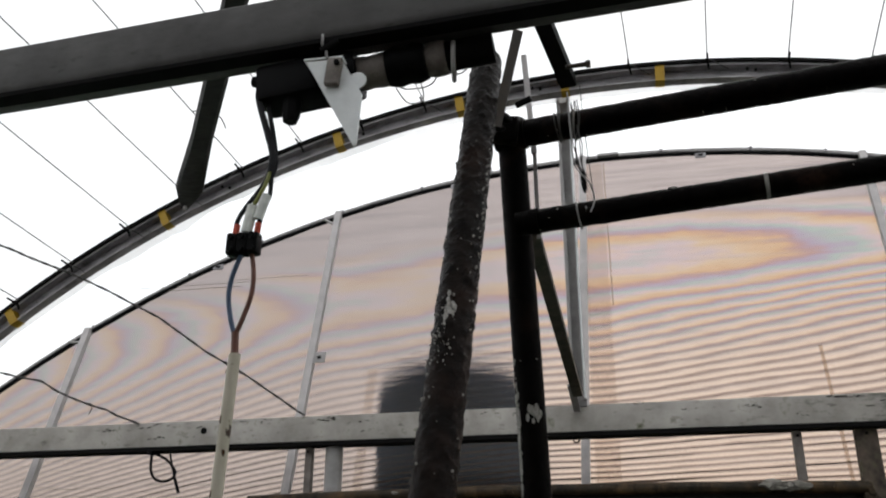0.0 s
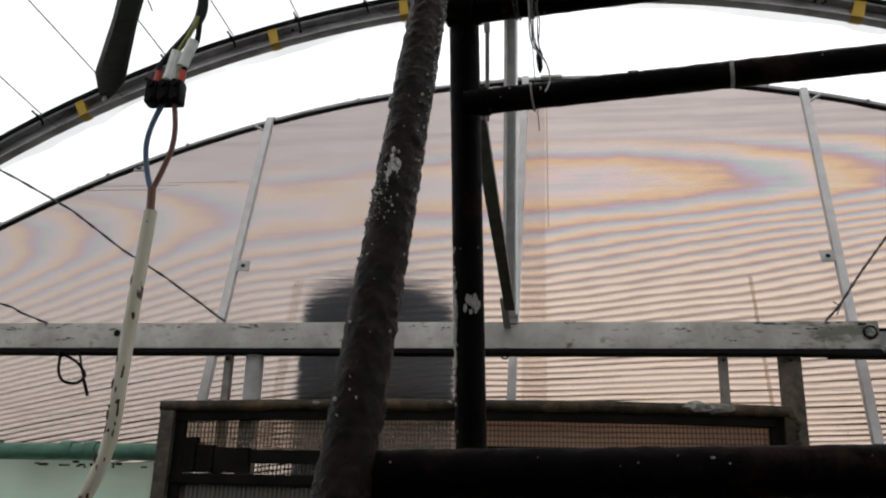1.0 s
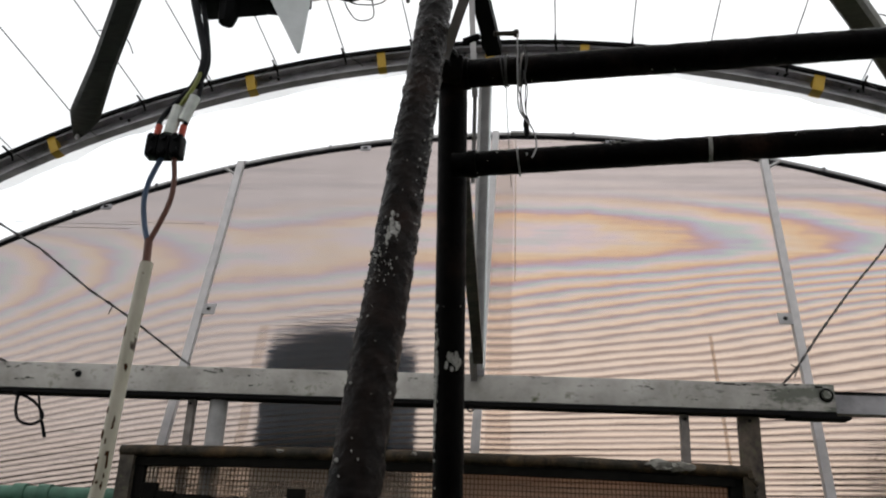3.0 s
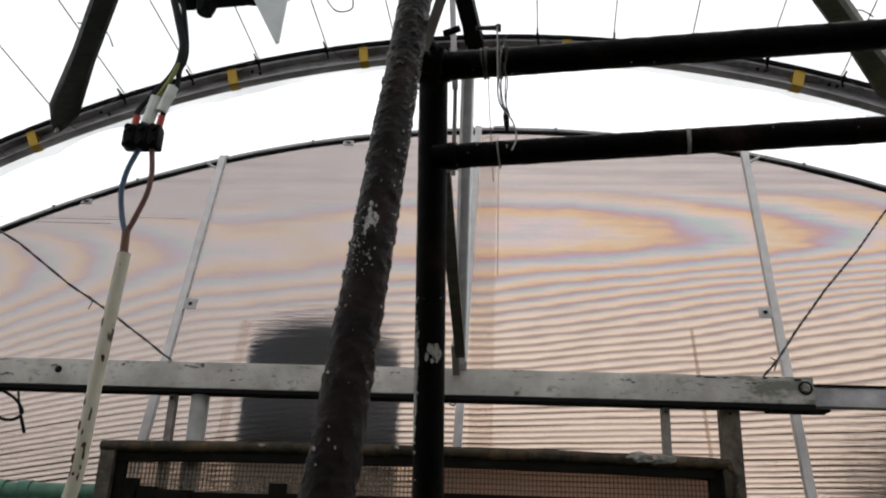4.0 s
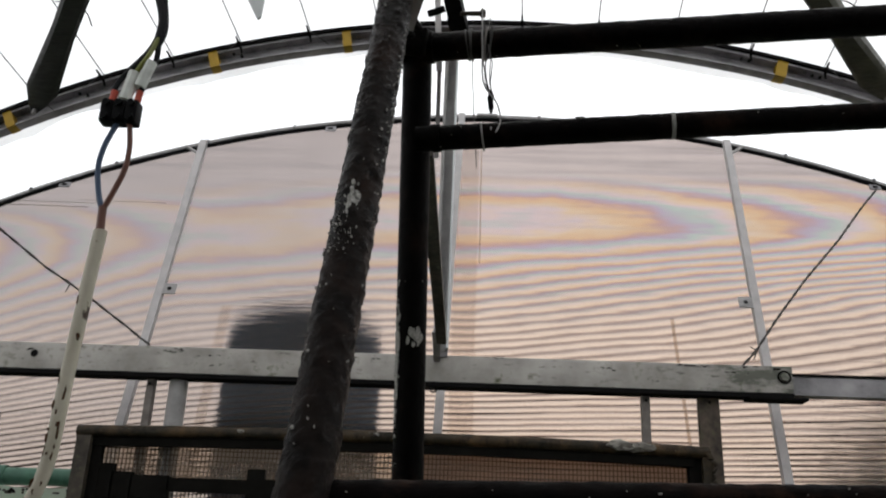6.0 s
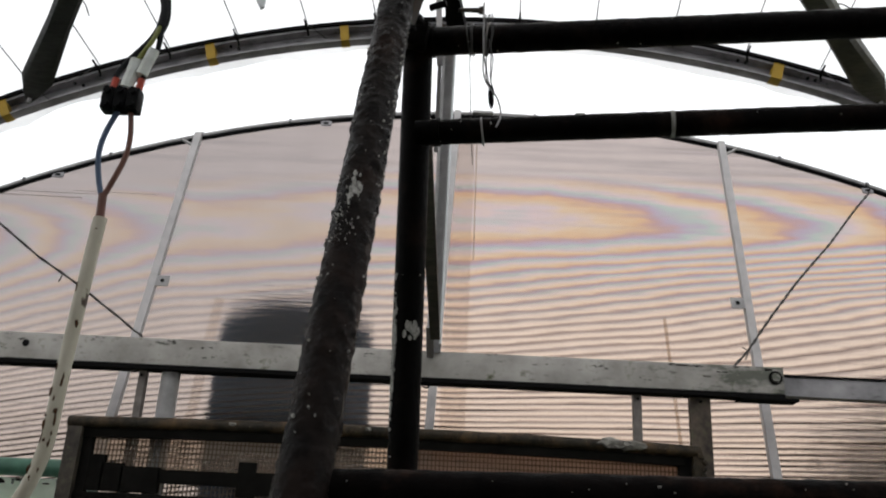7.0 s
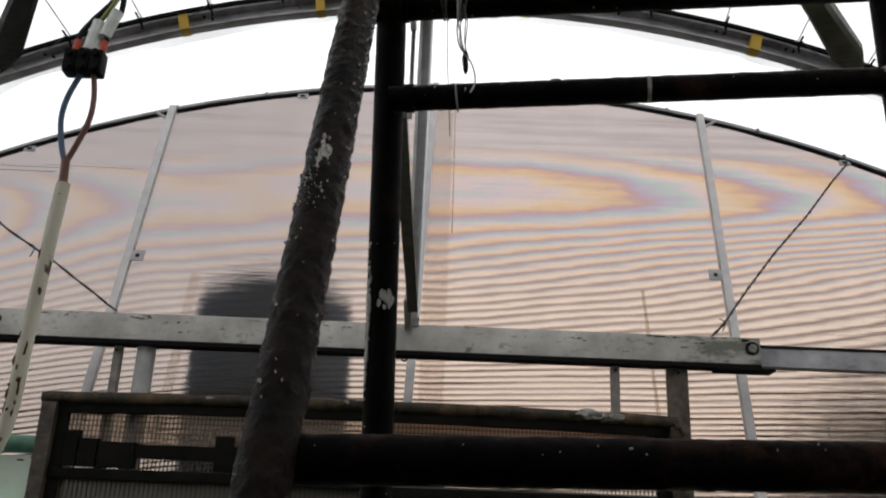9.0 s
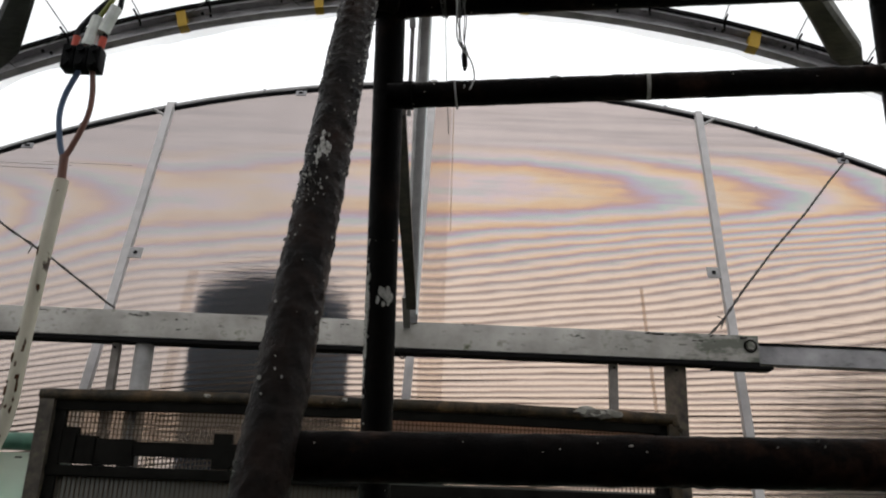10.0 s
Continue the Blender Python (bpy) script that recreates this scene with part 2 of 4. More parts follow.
M_DUST = see_through("dusty_screen", 0.9, 0.85, (0.94, 0.86, 0.78))
# Darker copy of the screen above, dimmer light painted into its tint.
M_DIMSCREEN = see_through("dimmed_brown_screen", 0.85, 0.7, (0.60, 0.49, 0.42))
M_LAP = see_through("sheet_lap_plastic", 0.9, 0.92, (0.985, 0.935, 0.89))
M_DRIP = see_through("brown_drip_stain", 0.9, 0.85, (0.84, 0.75, 0.67))
M_GRILLE = plain("dusty_brown_grille_plastic", (0.095, 0.076, 0.060), 0.8, spec=0.1)
M_BOARD = plain("near_black_board", (0.0075, 0.0070, 0.0060), 0.85, 0, 0.5, 12, spec=0.04)
# For the unseen wall that keeps light off from behind the camera.
M_BACKWALL = plain("light_blocking_boards", (0.035, 0.027, 0.020), 0.85, 0, 0.4, 8, spec=0.1)
M_SOIL = plain("packed_soil", (0.030, 0.024, 0.019), 0.95, 0, 0.4, 6, spec=0.1)
M_GRASS = plain("rough_grass", (0.07, 0.10, 0.04), 0.95, 0, 0.4, 3)
M_TANK = plain("blue_grey_tank_plastic", (0.048, 0.085, 0.155), 0.7, 0, 0.2, 5, spec=0.08)
M_LEAF = plain("dull_green_leaf", (0.020, 0.021, 0.012), 0.7, 0, 0.4, 15, spec=0.1)
M_BARK = plain("brown_bark", (0.10, 0.075, 0.055), 0.9)


# ---------------------------------------------------------------- mesh helpers
def part(name, bm, material, parent=None, label="", smooth=True):
    me = bpy.data.meshes.new(name)
    bmesh.ops.recalc_face_normals(bm, faces=bm.faces)
    bm.to_mesh(me)
    bm.free()
    me.materials.append(material)
    if smooth:
        me.shade_smooth()
        me.set_sharp_from_angle(angle=radians(35))
    ob = new(name, me)
    ob.parent = parent
    return tagged(ob, label)


def thing(name, label, category, group="", at=(0, 0, 0), kind=""):
    ob = new(name)
    ob.location = at
    ob.empty_display_size = 0.05
    # Children are built in world coordinates.
    return tagged(ob, label, category, group, kind)


def child(name, bm, material, parent, label="", smooth=True):
    """A part built in world coordinates under a thing."""
    off = Vector(parent.location)
    if parent.parent:
        off += Vector(parent.parent.location)
    bmesh.ops.translate(bm, verts=bm.verts, vec=-off)
    return part(name, bm, material, parent, label, smooth)


def sweep(pts, r, seg=10, closed=False, cap=True, squash=None, wob=0.0, bm=None, seed=0):
    """A round bar along points; r may be a list; squash: a factor across, by point."""
    bm = bm or bmesh.new()
    pts = [Vector(p) for p in pts]
    n, rnd = len(pts), random.Random(seed)
    rr = r if isinstance(r, (list, tuple)) else [r] * n
    rings, side = [], None
    for i, p in enumerate(pts):
        d = (pts[min(i + 1, n - 1)] - pts[max(i - 1, 0)]).normalized()
        if side is None:
            side = d.orthogonal().normalized()
            if abs(d.z) > 0.6:
                side = (Vector((0, -1, 0)) - d * d.dot(Vector((0, -1, 0)))).normalized()
        side = (side - d * side.dot(d)).normalized()
        up = d.cross(side)
        ring = []
        for k in range(seg):
            a = 2 * math.pi * k / seg
            q = rr[i] * (1 + (rnd.uniform(-wob, wob) if wob else 0))
            sq = squash[i] if squash else 1
            ring.append(bm.verts.new(p + side * (math.cos(a) * q * sq) + up * (math.sin(a) * q)))
        rings.append(ring)
    for a, b in zip(rings, rings[1:]):
        for k in range(seg):
            bm.faces.new((a[k], a[(k + 1) % seg], b[(k + 1) % seg], b[k]))
    if cap:
        bm.faces.new(rings[0][::-1])
        bm.faces.new(rings[-1])
    return bm


def lumpy_pipe(a, b, r, n, seg, lump, seed):
    """A pipe whose thick old paint has blisters and runs."""
    a, b = Vector(a), Vector(b)
    d = (b - a).normalized()
    side = (Vector((0, -1, 0)) - d * d.dot(Vector((0, -1, 0)))).normalized()
    up = d.cross(side)
    off = Vector((seed * 3.1, seed * 1.7, 0))
    length = (b - a).length
    verts, faces = [], []
    for i in range(n + 1):
        c = a.lerp(b, i / n)
        z = length * i / n
        for k in range(seg):
            q = 2 * math.pi * k / seg
            e = side * math.cos(q) + up * math.sin(q)
            p = Vector((math.cos(q) * 1.2, math.sin(q) * 1.2, z * 32)) + off
            h = noise.noise(p * 1.1) * 0.45 + max(0, noise.noise(p * Vector((2.6, 2.6, 1.7)).length * 0.55)) * 0.9 + noise.noise(p * 6) * 0.3
            verts.append(c + e * (r + lump * h))
    for i in range(n):
        for k in range(seg):
            m = (k + 1) % seg
            faces.append((i * seg + k, i * seg + m, (i + 1) * seg + m, (i + 1) * seg + k))
    faces.append(tuple(range(seg))[::-1])
    faces.append(tuple(n * seg + k for k in range(seg)))
    me = bpy.data.meshes.new("pipe")
    me.from_pydata(verts, [], faces)
    bm = bmesh.new()
    bm.from_mesh(me)
    bpy.data.meshes.remove(me)
    return bm


def line(a, b, n):
    a, b = Vector(a), Vector(b)
    return [a.lerp(b, i / n) for i in range(n + 1)]


def smooth_path(pts, n=8):
    """A curve through points."""
    pts = [Vector(p) for p in pts]
    out = []
    for i in range(len(pts) - 1):
        p0, p1, p2, p3 = pts[max(i - 1, 0)], pts[i], pts[i + 1], pts[min(i + 2, len(pts) - 1)]
        for k in range(n):
            t = k / n
            out.append(0.5 * (2 * p1 + (p2 - p0) * t + (2 * p0 - 5 * p1 + 4 * p2 - p3) * t * t + (3 * p1 - p0 - 3 * p2 + p3) * t**3))
    return out + [pts[-1]]


def box(size, m=None, bevel=0.002, bm=None):
    """A bevelled block of that size, at the pose m (or the place m)."""
    own = bmesh.new()
    bmesh.ops.create_cube(own, size=1)
    bmesh.ops.scale(own, vec=size, verts=own.verts)
    if bevel:
        bmesh.ops.bevel(own, geom=own.edges[:], offset=min(bevel, min(size) * 0.3), segments=2, affect="EDGES", profile=0.6)
    m = m if isinstance(m, Matrix) else Matrix.Translation(m or (0, 0, 0))
    bmesh.ops.transform(own, matrix=m, verts=own.verts)
    if bm is None:
        return own
    me = bpy.data.meshes.new("tmp")
    own.to_mesh(me)
    own.free()
    bm.from_mesh(me)
    bpy.data.meshes.remove(me)
    return bm


def extrude_profile(profile, pts, ups, bm=None, closed=False):
    """Sweeps an outline of (across, up) along points; ups: the up direction at each."""
    bm = bm or bmesh.new()
    pts = [Vector(p) for p in pts]
    rings = []
    for i, p in enumerate(pts):
        d = (pts[min(i + 1, len(pts) - 1)] - pts[max(i - 1, 0)]).normalized()
        up = Vector(ups[i] if isinstance(ups, list) else ups)
        up = (up - d * up.dot(d)).normalized()
        side = d.cross(up)
        rings.append([bm.verts.new(p + side * a + up * b) for a, b in profile])
    k = len(profile)
    for a, b in zip(rings, rings[1:]):
        for j in range(k):
            bm.faces.new((a[j], a[(j + 1) % k], b[(j + 1) % k], b[j]))
    bm.faces.new(rings[0][::-1])
    bm.faces.new(rings[-1])
    return bm


def channel(w, h, t, lip=0.0):
    """Outline of a C section: web at across=0 side, open away from it."""
    out = [(0, -h / 2), (w, -h / 2)]
    if lip:
        out += [(w, -h / 2 + lip), (w - t, -h / 2 + lip)]
    out += [(w - t if lip else w, -h / 2 + t), (t, -h / 2 + t), (t, h / 2 - t), (w - t if lip else w, h / 2 - t)]
    if lip:
        out += [(w - t, h / 2 - lip), (w, h / 2 - lip)]
    return out + [(w, h / 2), (0, h / 2)]


def torus(c, R, r, axis, seg=16, ring=8, bm=None, arc=1.0, start=0.0):
    a = Vector(axis).normalized()
    u = a.orthogonal().normalized()
    v = a.cross(u)
    n = max(3, int(seg * arc))
    pts = [Vector(c) + (u * math.cos(start + 2 * math.pi * arc * i / n) + v * math.sin(start + 2 * math.pi * arc * i / n)) * R for i in range(n + 1)]
    return sweep(pts, r, ring, cap=arc < 1, bm=bm)


def twisted(pts, r, turns_per_m=60, bm=None):
    """Two strands of wire laid round each other."""
    bm = bm or bmesh.new()
    path = [Vector(p) for p in pts]
    dense = []
    for a, b in zip(path, path[1:]):
        n = max(2, int((b - a).length * 140))
        dense += [a.lerp(b, i / n) for i in range(n)]
    dense.append(path[-1])
    for phase in (0, math.pi):
        s, strand = 0, []
        for i, p in enumerate(dense):
            if i:
                s += (p - dense[i - 1]).length
            d = (dense[min(i + 1, len(dense) - 1)] - dense[max(i - 1, 0)]).normalized()
            u = d.orthogonal().normalized()
            v = d.cross(u)
            a = phase + s * turns_per_m * 2 * math.pi
            strand.append(p + (u * math.cos(a) + v * math.sin(a)) * r)
        sweep(strand, r, 5, bm=bm)
    return bm


# ---------------------------------------------------------------- ground and shell
CX, CZ, RA = 0.109, -0.563, 4.196      # the arch's centre and radius
Y_ARCH, Y_BEAM = 2.92, 3.0
RISE = 0.09                            # the roof climbs away from the gable, set to fit the wires in view


def roof_point(x, y, r):
    return Vector((x, y, CZ + math.sqrt(max(0.0, r * r - (x - CX) ** 2)) + (Y_ARCH - y) * RISE))


def make_ground():
    bm = bmesh.new()
    bmesh.ops.create_grid(bm, x_segments=40, y_segments=40, size=400)
    for v in bm.verts:
        d = v.co.length
        v.co.z = -0.02 + (0.4 * noise.noise(v.co * 0.03) if d > 30 else 0)
    tagged(part("ground", bm, M_GRASS), "rough damp grass round the tunnel greenhouse", "ground", kind="structure")
    bm = bmesh.new()
    bmesh.ops.create_grid(bm, x_segments=40, y_segments=50, size=1)
    for v in bm.verts:
        v.co = Vector((CX + v.co.x * 4.1, 0.575 + v.co.y * 2.525, 0.02 + 0.015 * noise.noise(v.co * 9)))
    tagged(part("floor", bm, M_SOIL), "packed brown soil floor inside the greenhouse", "floor", kind="structure")


def make_roof():
    bm = bmesh.new()
    ang = [radians(7.5 + 165 * i / 60) for i in range(61)]
    ys = [Y_ARCH + 0.05 - 4.9 * j / 12 for j in range(13)]
    rows = []
    for y in ys:
        sag = 0.012 * math.sin(y * 4)
        rows.append([bm.verts.new((CX + (RA + 0.075 + sag) * math.cos(a), y, CZ + (RA + 0.075 + sag) * math.sin(a) + (Y_ARCH - y) * RISE * math.sin(a))) for a in ang])
    for a, b in zip(rows, rows[1:]):
        for k in range(60):
            bm.faces.new((a[k], a[k + 1], b[k + 1], b[k]))
    tagged(part("ceiling", bm, M_FILM), "milky white plastic film stretched over the arches", "greenhouse film", kind="structure")
    # Unseen wall of dark upright boards, added behind the camera to block light.
    wall = tagged(new("wall_south"), "unseen dark board wall added behind the camera to cut light", "wall", kind="structure")
    n = 56
    for k in range(n):
        x0, x1 = CX - 4.3 + 8.6 * k / n, CX - 4.3 + 8.6 * (k + 1) / n
        top = max(roof_point(min(max(x, CX - RA), CX + RA), -1.95, RA + 0.06).z for x in (x0, x1))
        if top > 0.1:
            part("board", box((x1 - x0 - 0.006, 0.03, top), ((x0 + x1) / 2, -1.95 + 0.008 * (k % 2), top / 2), 0.004), M_BACKWALL, wall)
    # Low gable wall below the flap.
    bm = box((7.9, 0.02, 1.78), (CX, 3.085, 0.89), 0.004)
    tagged(part("wall_north", bm, M_GABLE), "pale mint plastic sheet closing the lower gable", "wall", kind="structure")


def make_arch():
    a = thing("roof_arch", "dull grey steel channel arch with yellow tape marks", "greenhouse arch", at=(CX, Y_ARCH, CZ))
    ang = [radians(8 + 164 * i / 120) for i in range(121)]
    pts = [(CX + RA * math.cos(t), Y_ARCH, CZ + RA * math.sin(t)) for t in ang]
    ups = [Vector((math.cos(t), 0, math.sin(t))) for t in ang]
    prof = [(-0.022, -0.033), (0.022, -0.033), (0.022, -0.027), (-0.016, -0.027), (-0.016, 0.024), (0.022, 0.024), (0.022, 0.033), (-0.022, 0.033)]
    child("channel", extrude_profile([(-p, q) for p, q in prof][::-1], pts, ups), M_ARCH, a)
    pts2 = [(CX + (RA + 0.040) * math.cos(t), Y_ARCH - 0.004, CZ + (RA + 0.040) * math.sin(t)) for t in ang]
    child("film_clamp", extrude_profile([(-0.028, -0.006), (0.028, -0.006), (0.028, 0.008), (-0.028, 0.008)], pts2, ups), M_DARKSTEEL, a, "near-black film clamping strip")
    rnd = random.Random(4)
    for x in (-2.39, -1.753, -1.008, -0.498, -0.073, 0.297, 1.171, 1.95, 2.6):
        t = math.acos((x - CX) / RA)
        w = rnd.uniform(0.016, 0.021)
        e = w / RA
        tt = [t - e, t + e]
        p = [(CX + RA * math.cos(s), Y_ARCH, CZ + RA * math.sin(s)) for s in tt]
        u = [Vector((math.cos(s), 0, math.sin(s))) for s in tt]
        child("tape_band", extrude_profile([(-0.0255, -0.0345), (0.0255, -0.0345), (0.0255, 0.0345), (-0.0255, 0.0345)], p, u), M_YELLOW, a, "faded yellow tape")
    # Bolts, slots and stains of joints in the web.
    for x in (-1.5, -0.93, -0.2, 0.62, 1.02, 1.28, 1.62):
        t = math.acos((x - CX) / RA)
        for dx, dr in ((0, 0.0), (0.03, -0.008)):
            c = Vector((CX + dx + (RA + dr) * math.cos(t), Y_ARCH - 0.024, CZ + (RA + dr) * math.sin(t)))
            child("bolt", sweep([c, c + Vector((0, -0.008, 0))], 0.006, 6), M_DARKSTEEL, a)
    # Ragged edge of the film that hangs under the arch.
    bm = bmesh.new()
    prev = None
    for i in range(181):
        t = radians(20 + 140 * i / 180)
        drop = 0.012 + 0.03 * max(0, noise.noise(Vector((t * 9, 0, 3)))) + 0.02 * max(0, noise.noise(Vector((t * 31, 4, 3))))
        yy = 2.955 + 0.02 * noise.noise(Vector((t * 14, 7, 0)))
        pair = [bm.verts.new((CX + r * math.cos(t), y, CZ + r * math.sin(t))) for r, y in ((RA - 0.02, 2.95), (RA - 0.035 - drop, yy))]
        if prev:
            bm.faces.new((prev[0], pair[0], pair[1], prev[1]))
        prev = pair
    child("film_edge", bm, M_FILM, a, "ragged milky film edge")


def make_roof_wires():
    for x in (-2.58, -2.36, -2.14, -1.90, -1.655, -1.415, -1.16, -0.905, -0.64, -0.375, -0.10, 0.184, 0.478, 0.77, 1.053, 1.325, 1.58, 1.85, 2.1, 2.35):
        base = roof_point(x, Y_ARCH, RA + 0.02)
        w = thing("roof_wire", "thin steel wire running lengthwise under the film", "wire", "roof wires", at=base)
        rnd = random.Random(int(x * 100))
        far = roof_point(x, -1.9, RA + 0.03) + Vector((-0.33, 0, 0))
        pts = line(base + Vector((0, -0.02, 0.02)), far, 6)
        child("strand", sweep(pts, 0.0024, 5), M_WIRE, w)
        d = (far - base).normalized()
        p0 = base + Vector((0, -0.022, 0.0))
        child("hook", sweep(smooth_path([p0 + Vector((0.004, -0.006, -0.020)), p0 + Vector((0.002, -0.01, -0.006)), p0 + d * 0.03, p0 + d * 0.075], 4), [0.004] * 5 + [0.0055] * 5 + [0.004] * 3, 6), M_DARKSTEEL, w)
        if rnd.random() < 0.6:
            s = rnd.choice((-1, 1))
            child("wire_tail", sweep(smooth_path([p0 + d * 0.05, p0 + Vector((s * 0.04, -0.02, -0.01)), p0 + Vector((s * 0.075, -0.015, -0.035))], 4), 0.0016, 4), M_WIRE, w)


def make_tie_beam():
    b = thing("tie_beam", "weathered galvanised steel tie beam under the arch", "steel beam", at=(0, Y_BEAM, 2.26))
    pts = [(x, Y_BEAM, 2.31) for x in (-2.97, -1.5, 0.2, 1.128)]
    prof = [(0.0, -0.04), (0.0, -0.05), (-0.055, -0.05), (-0.055, -0.045), (-0.005, -0.045), (-0.005, 0.047), (-0.055, 0.047), (-0.055, 0.053), (0.0, 0.053), (0.004, 0.045), (0.004, -0.0405)]
    child("rail", extrude_profile(prof, pts, (0, 0, 1)), M_BEAM, b)
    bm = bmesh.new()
    # Return flange under the face, the shade underneath painted near black.
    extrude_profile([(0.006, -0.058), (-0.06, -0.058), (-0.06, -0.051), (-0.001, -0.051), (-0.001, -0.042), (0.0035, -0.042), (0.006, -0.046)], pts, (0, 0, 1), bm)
    child("bottom_flange", bm, M_DARKSTEEL, b, "bottom flange with its shade painted near black")
    e = thing("beam_extension", "slimmer grey steel beam bolted on to the tie beam", "steel beam", at=(1.1, 3.04, 2.27))
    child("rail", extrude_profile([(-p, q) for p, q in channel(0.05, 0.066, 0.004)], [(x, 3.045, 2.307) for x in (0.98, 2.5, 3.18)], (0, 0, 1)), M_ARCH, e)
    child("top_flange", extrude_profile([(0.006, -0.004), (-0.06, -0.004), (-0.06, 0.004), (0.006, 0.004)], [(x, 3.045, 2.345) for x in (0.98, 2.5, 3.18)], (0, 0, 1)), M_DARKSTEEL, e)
    p = thing("splice_plate", "thin dark steel plate under the beam joint", "steel plate", at=(1.07, 3.0, 2.25))
    child("plate", box((0.2, 0.07, 0.010), (1.07, 3.015, 2.2475)), M_DARKSTEEL, p)
    # Bolt, hole and screw eye.
    h = Vector((1.099, 2.995, 2.324))
    bolt = child("bolt_head", sweep([h, h + Vector((0, -0.011, 0))], [0.019, 0.015], 6), M_BEAM, b)
    bm = torus(h + Vector((0, -0.003, 0)), 0.021, 0.003, (0, 1, 0), 14, 6)
    child("washer", bm, M_DARKSTEEL, b)
    h = Vector((-1.521, 2.9945, 2.323))
    child("hole", sweep([h, h + Vector((0, -0.0012, 0))], 0.0125, 14), M_BLACKPL, b, "drilled hole")
    bm = torus((-0.107, 3.0, 2.243), 0.011, 0.003, (0, 1, 0), 14, 6)
    sweep(line((-0.107, 3.0, 2.252), (-0.107, 3.0, 2.27), 1), 0.003, 6, bm=bm)
    child("screw_eye", bm, M_DARKSTEEL, b)
    # Torn notches and moss at the end.
    for i in range(5):
        rnd = random.Random(i)
        c = Vector((1.1 - abs(rnd.gauss(0, 0.25)), 2.9945, 2.325 + rnd.gauss(0.012, 0.012)))
        child("moss_spot", box((rnd.uniform(0.01, 0.05), 0.002, rnd.uniform(0.003, 0.008)), c, 0.0008), M_LICHEN if i % 4 == 0 else M_BOARD, b)
    for i in range(22):
        rnd = random.Random(i + 90)
        c = Vector((rnd.uniform(-2.2, 1.05), 2.9948, rnd.choice((2.345, 2.335, 2.30, 2.353)) + rnd.gauss(0, 0.003)))
        bm = bmesh.new()
        for k in range(rnd.randint(3, 7)):
            q = c + Vector((rnd.gauss(0, 0.022), 0, rnd.gauss(0, 0.003)))
            box((rnd.uniform(0.003, 0.018), 0.0018, rnd.uniform(0.001, 0.0026)), Matrix.Translation(q) @ pose(0, 0, 0, 0, rnd.gauss(0, 9), 0), 0, bm)
        child("scratch", bm, M_BOARD, b, "", False)


def make_struts():
    def strut(name, x, w, z0, label, mat, y=3.03, round_=False):
        s = thing(name, label, "steel strut", at=(x, y, z0))
        if round_:
            child("bar", sweep(line((x, y + 0.02, z0), (x, y + 0.02, 2.256), 4), w / 2, 20), mat, s)
        else:
            child("bar", extrude_profile(channel(0.03, w, 0.004), [(x, y, z0), (x, y, 2.256)], (1, 0, 0)), mat, s)
        child("screw", sweep([(x, y - 0.004, 2.235), (x, y - 0.009, 2.235)], 0.005, 6), M_DARKSTEEL, s)
    strut("strut", -1.01, 0.064, 0.03, "wide galvanised tube strut between tie beam and panel", M_POST, round_=True)
    strut("strut", -1.105, 0.025, 0.03, "narrow galvanised strut beside the panel", M_STRUT)
    strut("strut", 0.628, 0.028, 2.02, "narrow galvanised strut standing on the panel rail", M_STRUT)
    strut("strut", 0.845, 0.070, 0.03, "wide mossy strut at the panel's end", M_MOSSY)
    k = thing("king_post", "pale galvanised king post between tie beam and arch", "steel post", at=(-0.09, 2.95, 2.37))
    child("channel", extrude_profile([(-p, q) for p, q in channel(0.03, 0.052, 0.004, 0.012)], [(-0.087, 2.985, 2.375), (-0.087, 2.985, 3.625)], (1, 0, 0)), M_POST, k)
    child("flange", box((0.007, 0.02, 1.24), (-0.064, 2.95, 2.995), 0.001), M_WHITEMETAL, k, "bright edge flange")
    child("foot", box((0.05, 0.010, 0.035), (-0.087, 2.99, 2.372), 0.003), M_ARCH, k)
    s = thing("stay_bar", "dark flat steel stay bar behind the pipes", "steel bar", at=(-0.08, 2.7, 2.33))
    child("bar", extrude_profile([(-0.010, -0.014), (0.010, -0.014), (0.010, 0.017), (-0.010, 0.017)], [(-0.094, 1.62, 2.455), (-0.078, 2.7, 2.335)], (1, 0, 0)), M_STILE, s)
    child("clip", extrude_profile([(-0.003, -0.012), (0.003, -0.012), (0.003, 0.012), (-0.003, 0.012)], [(-0.095, 2.68, 2.36), (-0.098, 2.99, 2.34)], (1, 0, 0)), M_POST, s, "pale steel clip")


# ---------------------------------------------------------------- the tilting gable flap
HINGE, LEAN_OUT = Vector((0, 3.12, 1.725)), radians(18.0)
RIM_V, RIM_R = -2.075, 4.2


def on_flap(u, v, off=0.0):
    """A place on the flap: u across, v up from the hinge, off towards the inside."""
    c, s = math.cos(LEAN_OUT), math.sin(LEAN_OUT)
    return HINGE + Vector((u, v * s - off * c, v * c + off * s))


def moire_axis(u):
    """Height on the flap about which the painted moire bands fold over."""
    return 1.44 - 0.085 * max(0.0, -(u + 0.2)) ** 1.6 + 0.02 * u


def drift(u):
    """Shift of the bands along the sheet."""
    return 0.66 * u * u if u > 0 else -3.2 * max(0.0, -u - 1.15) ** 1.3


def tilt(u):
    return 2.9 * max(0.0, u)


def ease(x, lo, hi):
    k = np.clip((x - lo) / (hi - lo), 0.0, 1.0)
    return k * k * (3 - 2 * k)


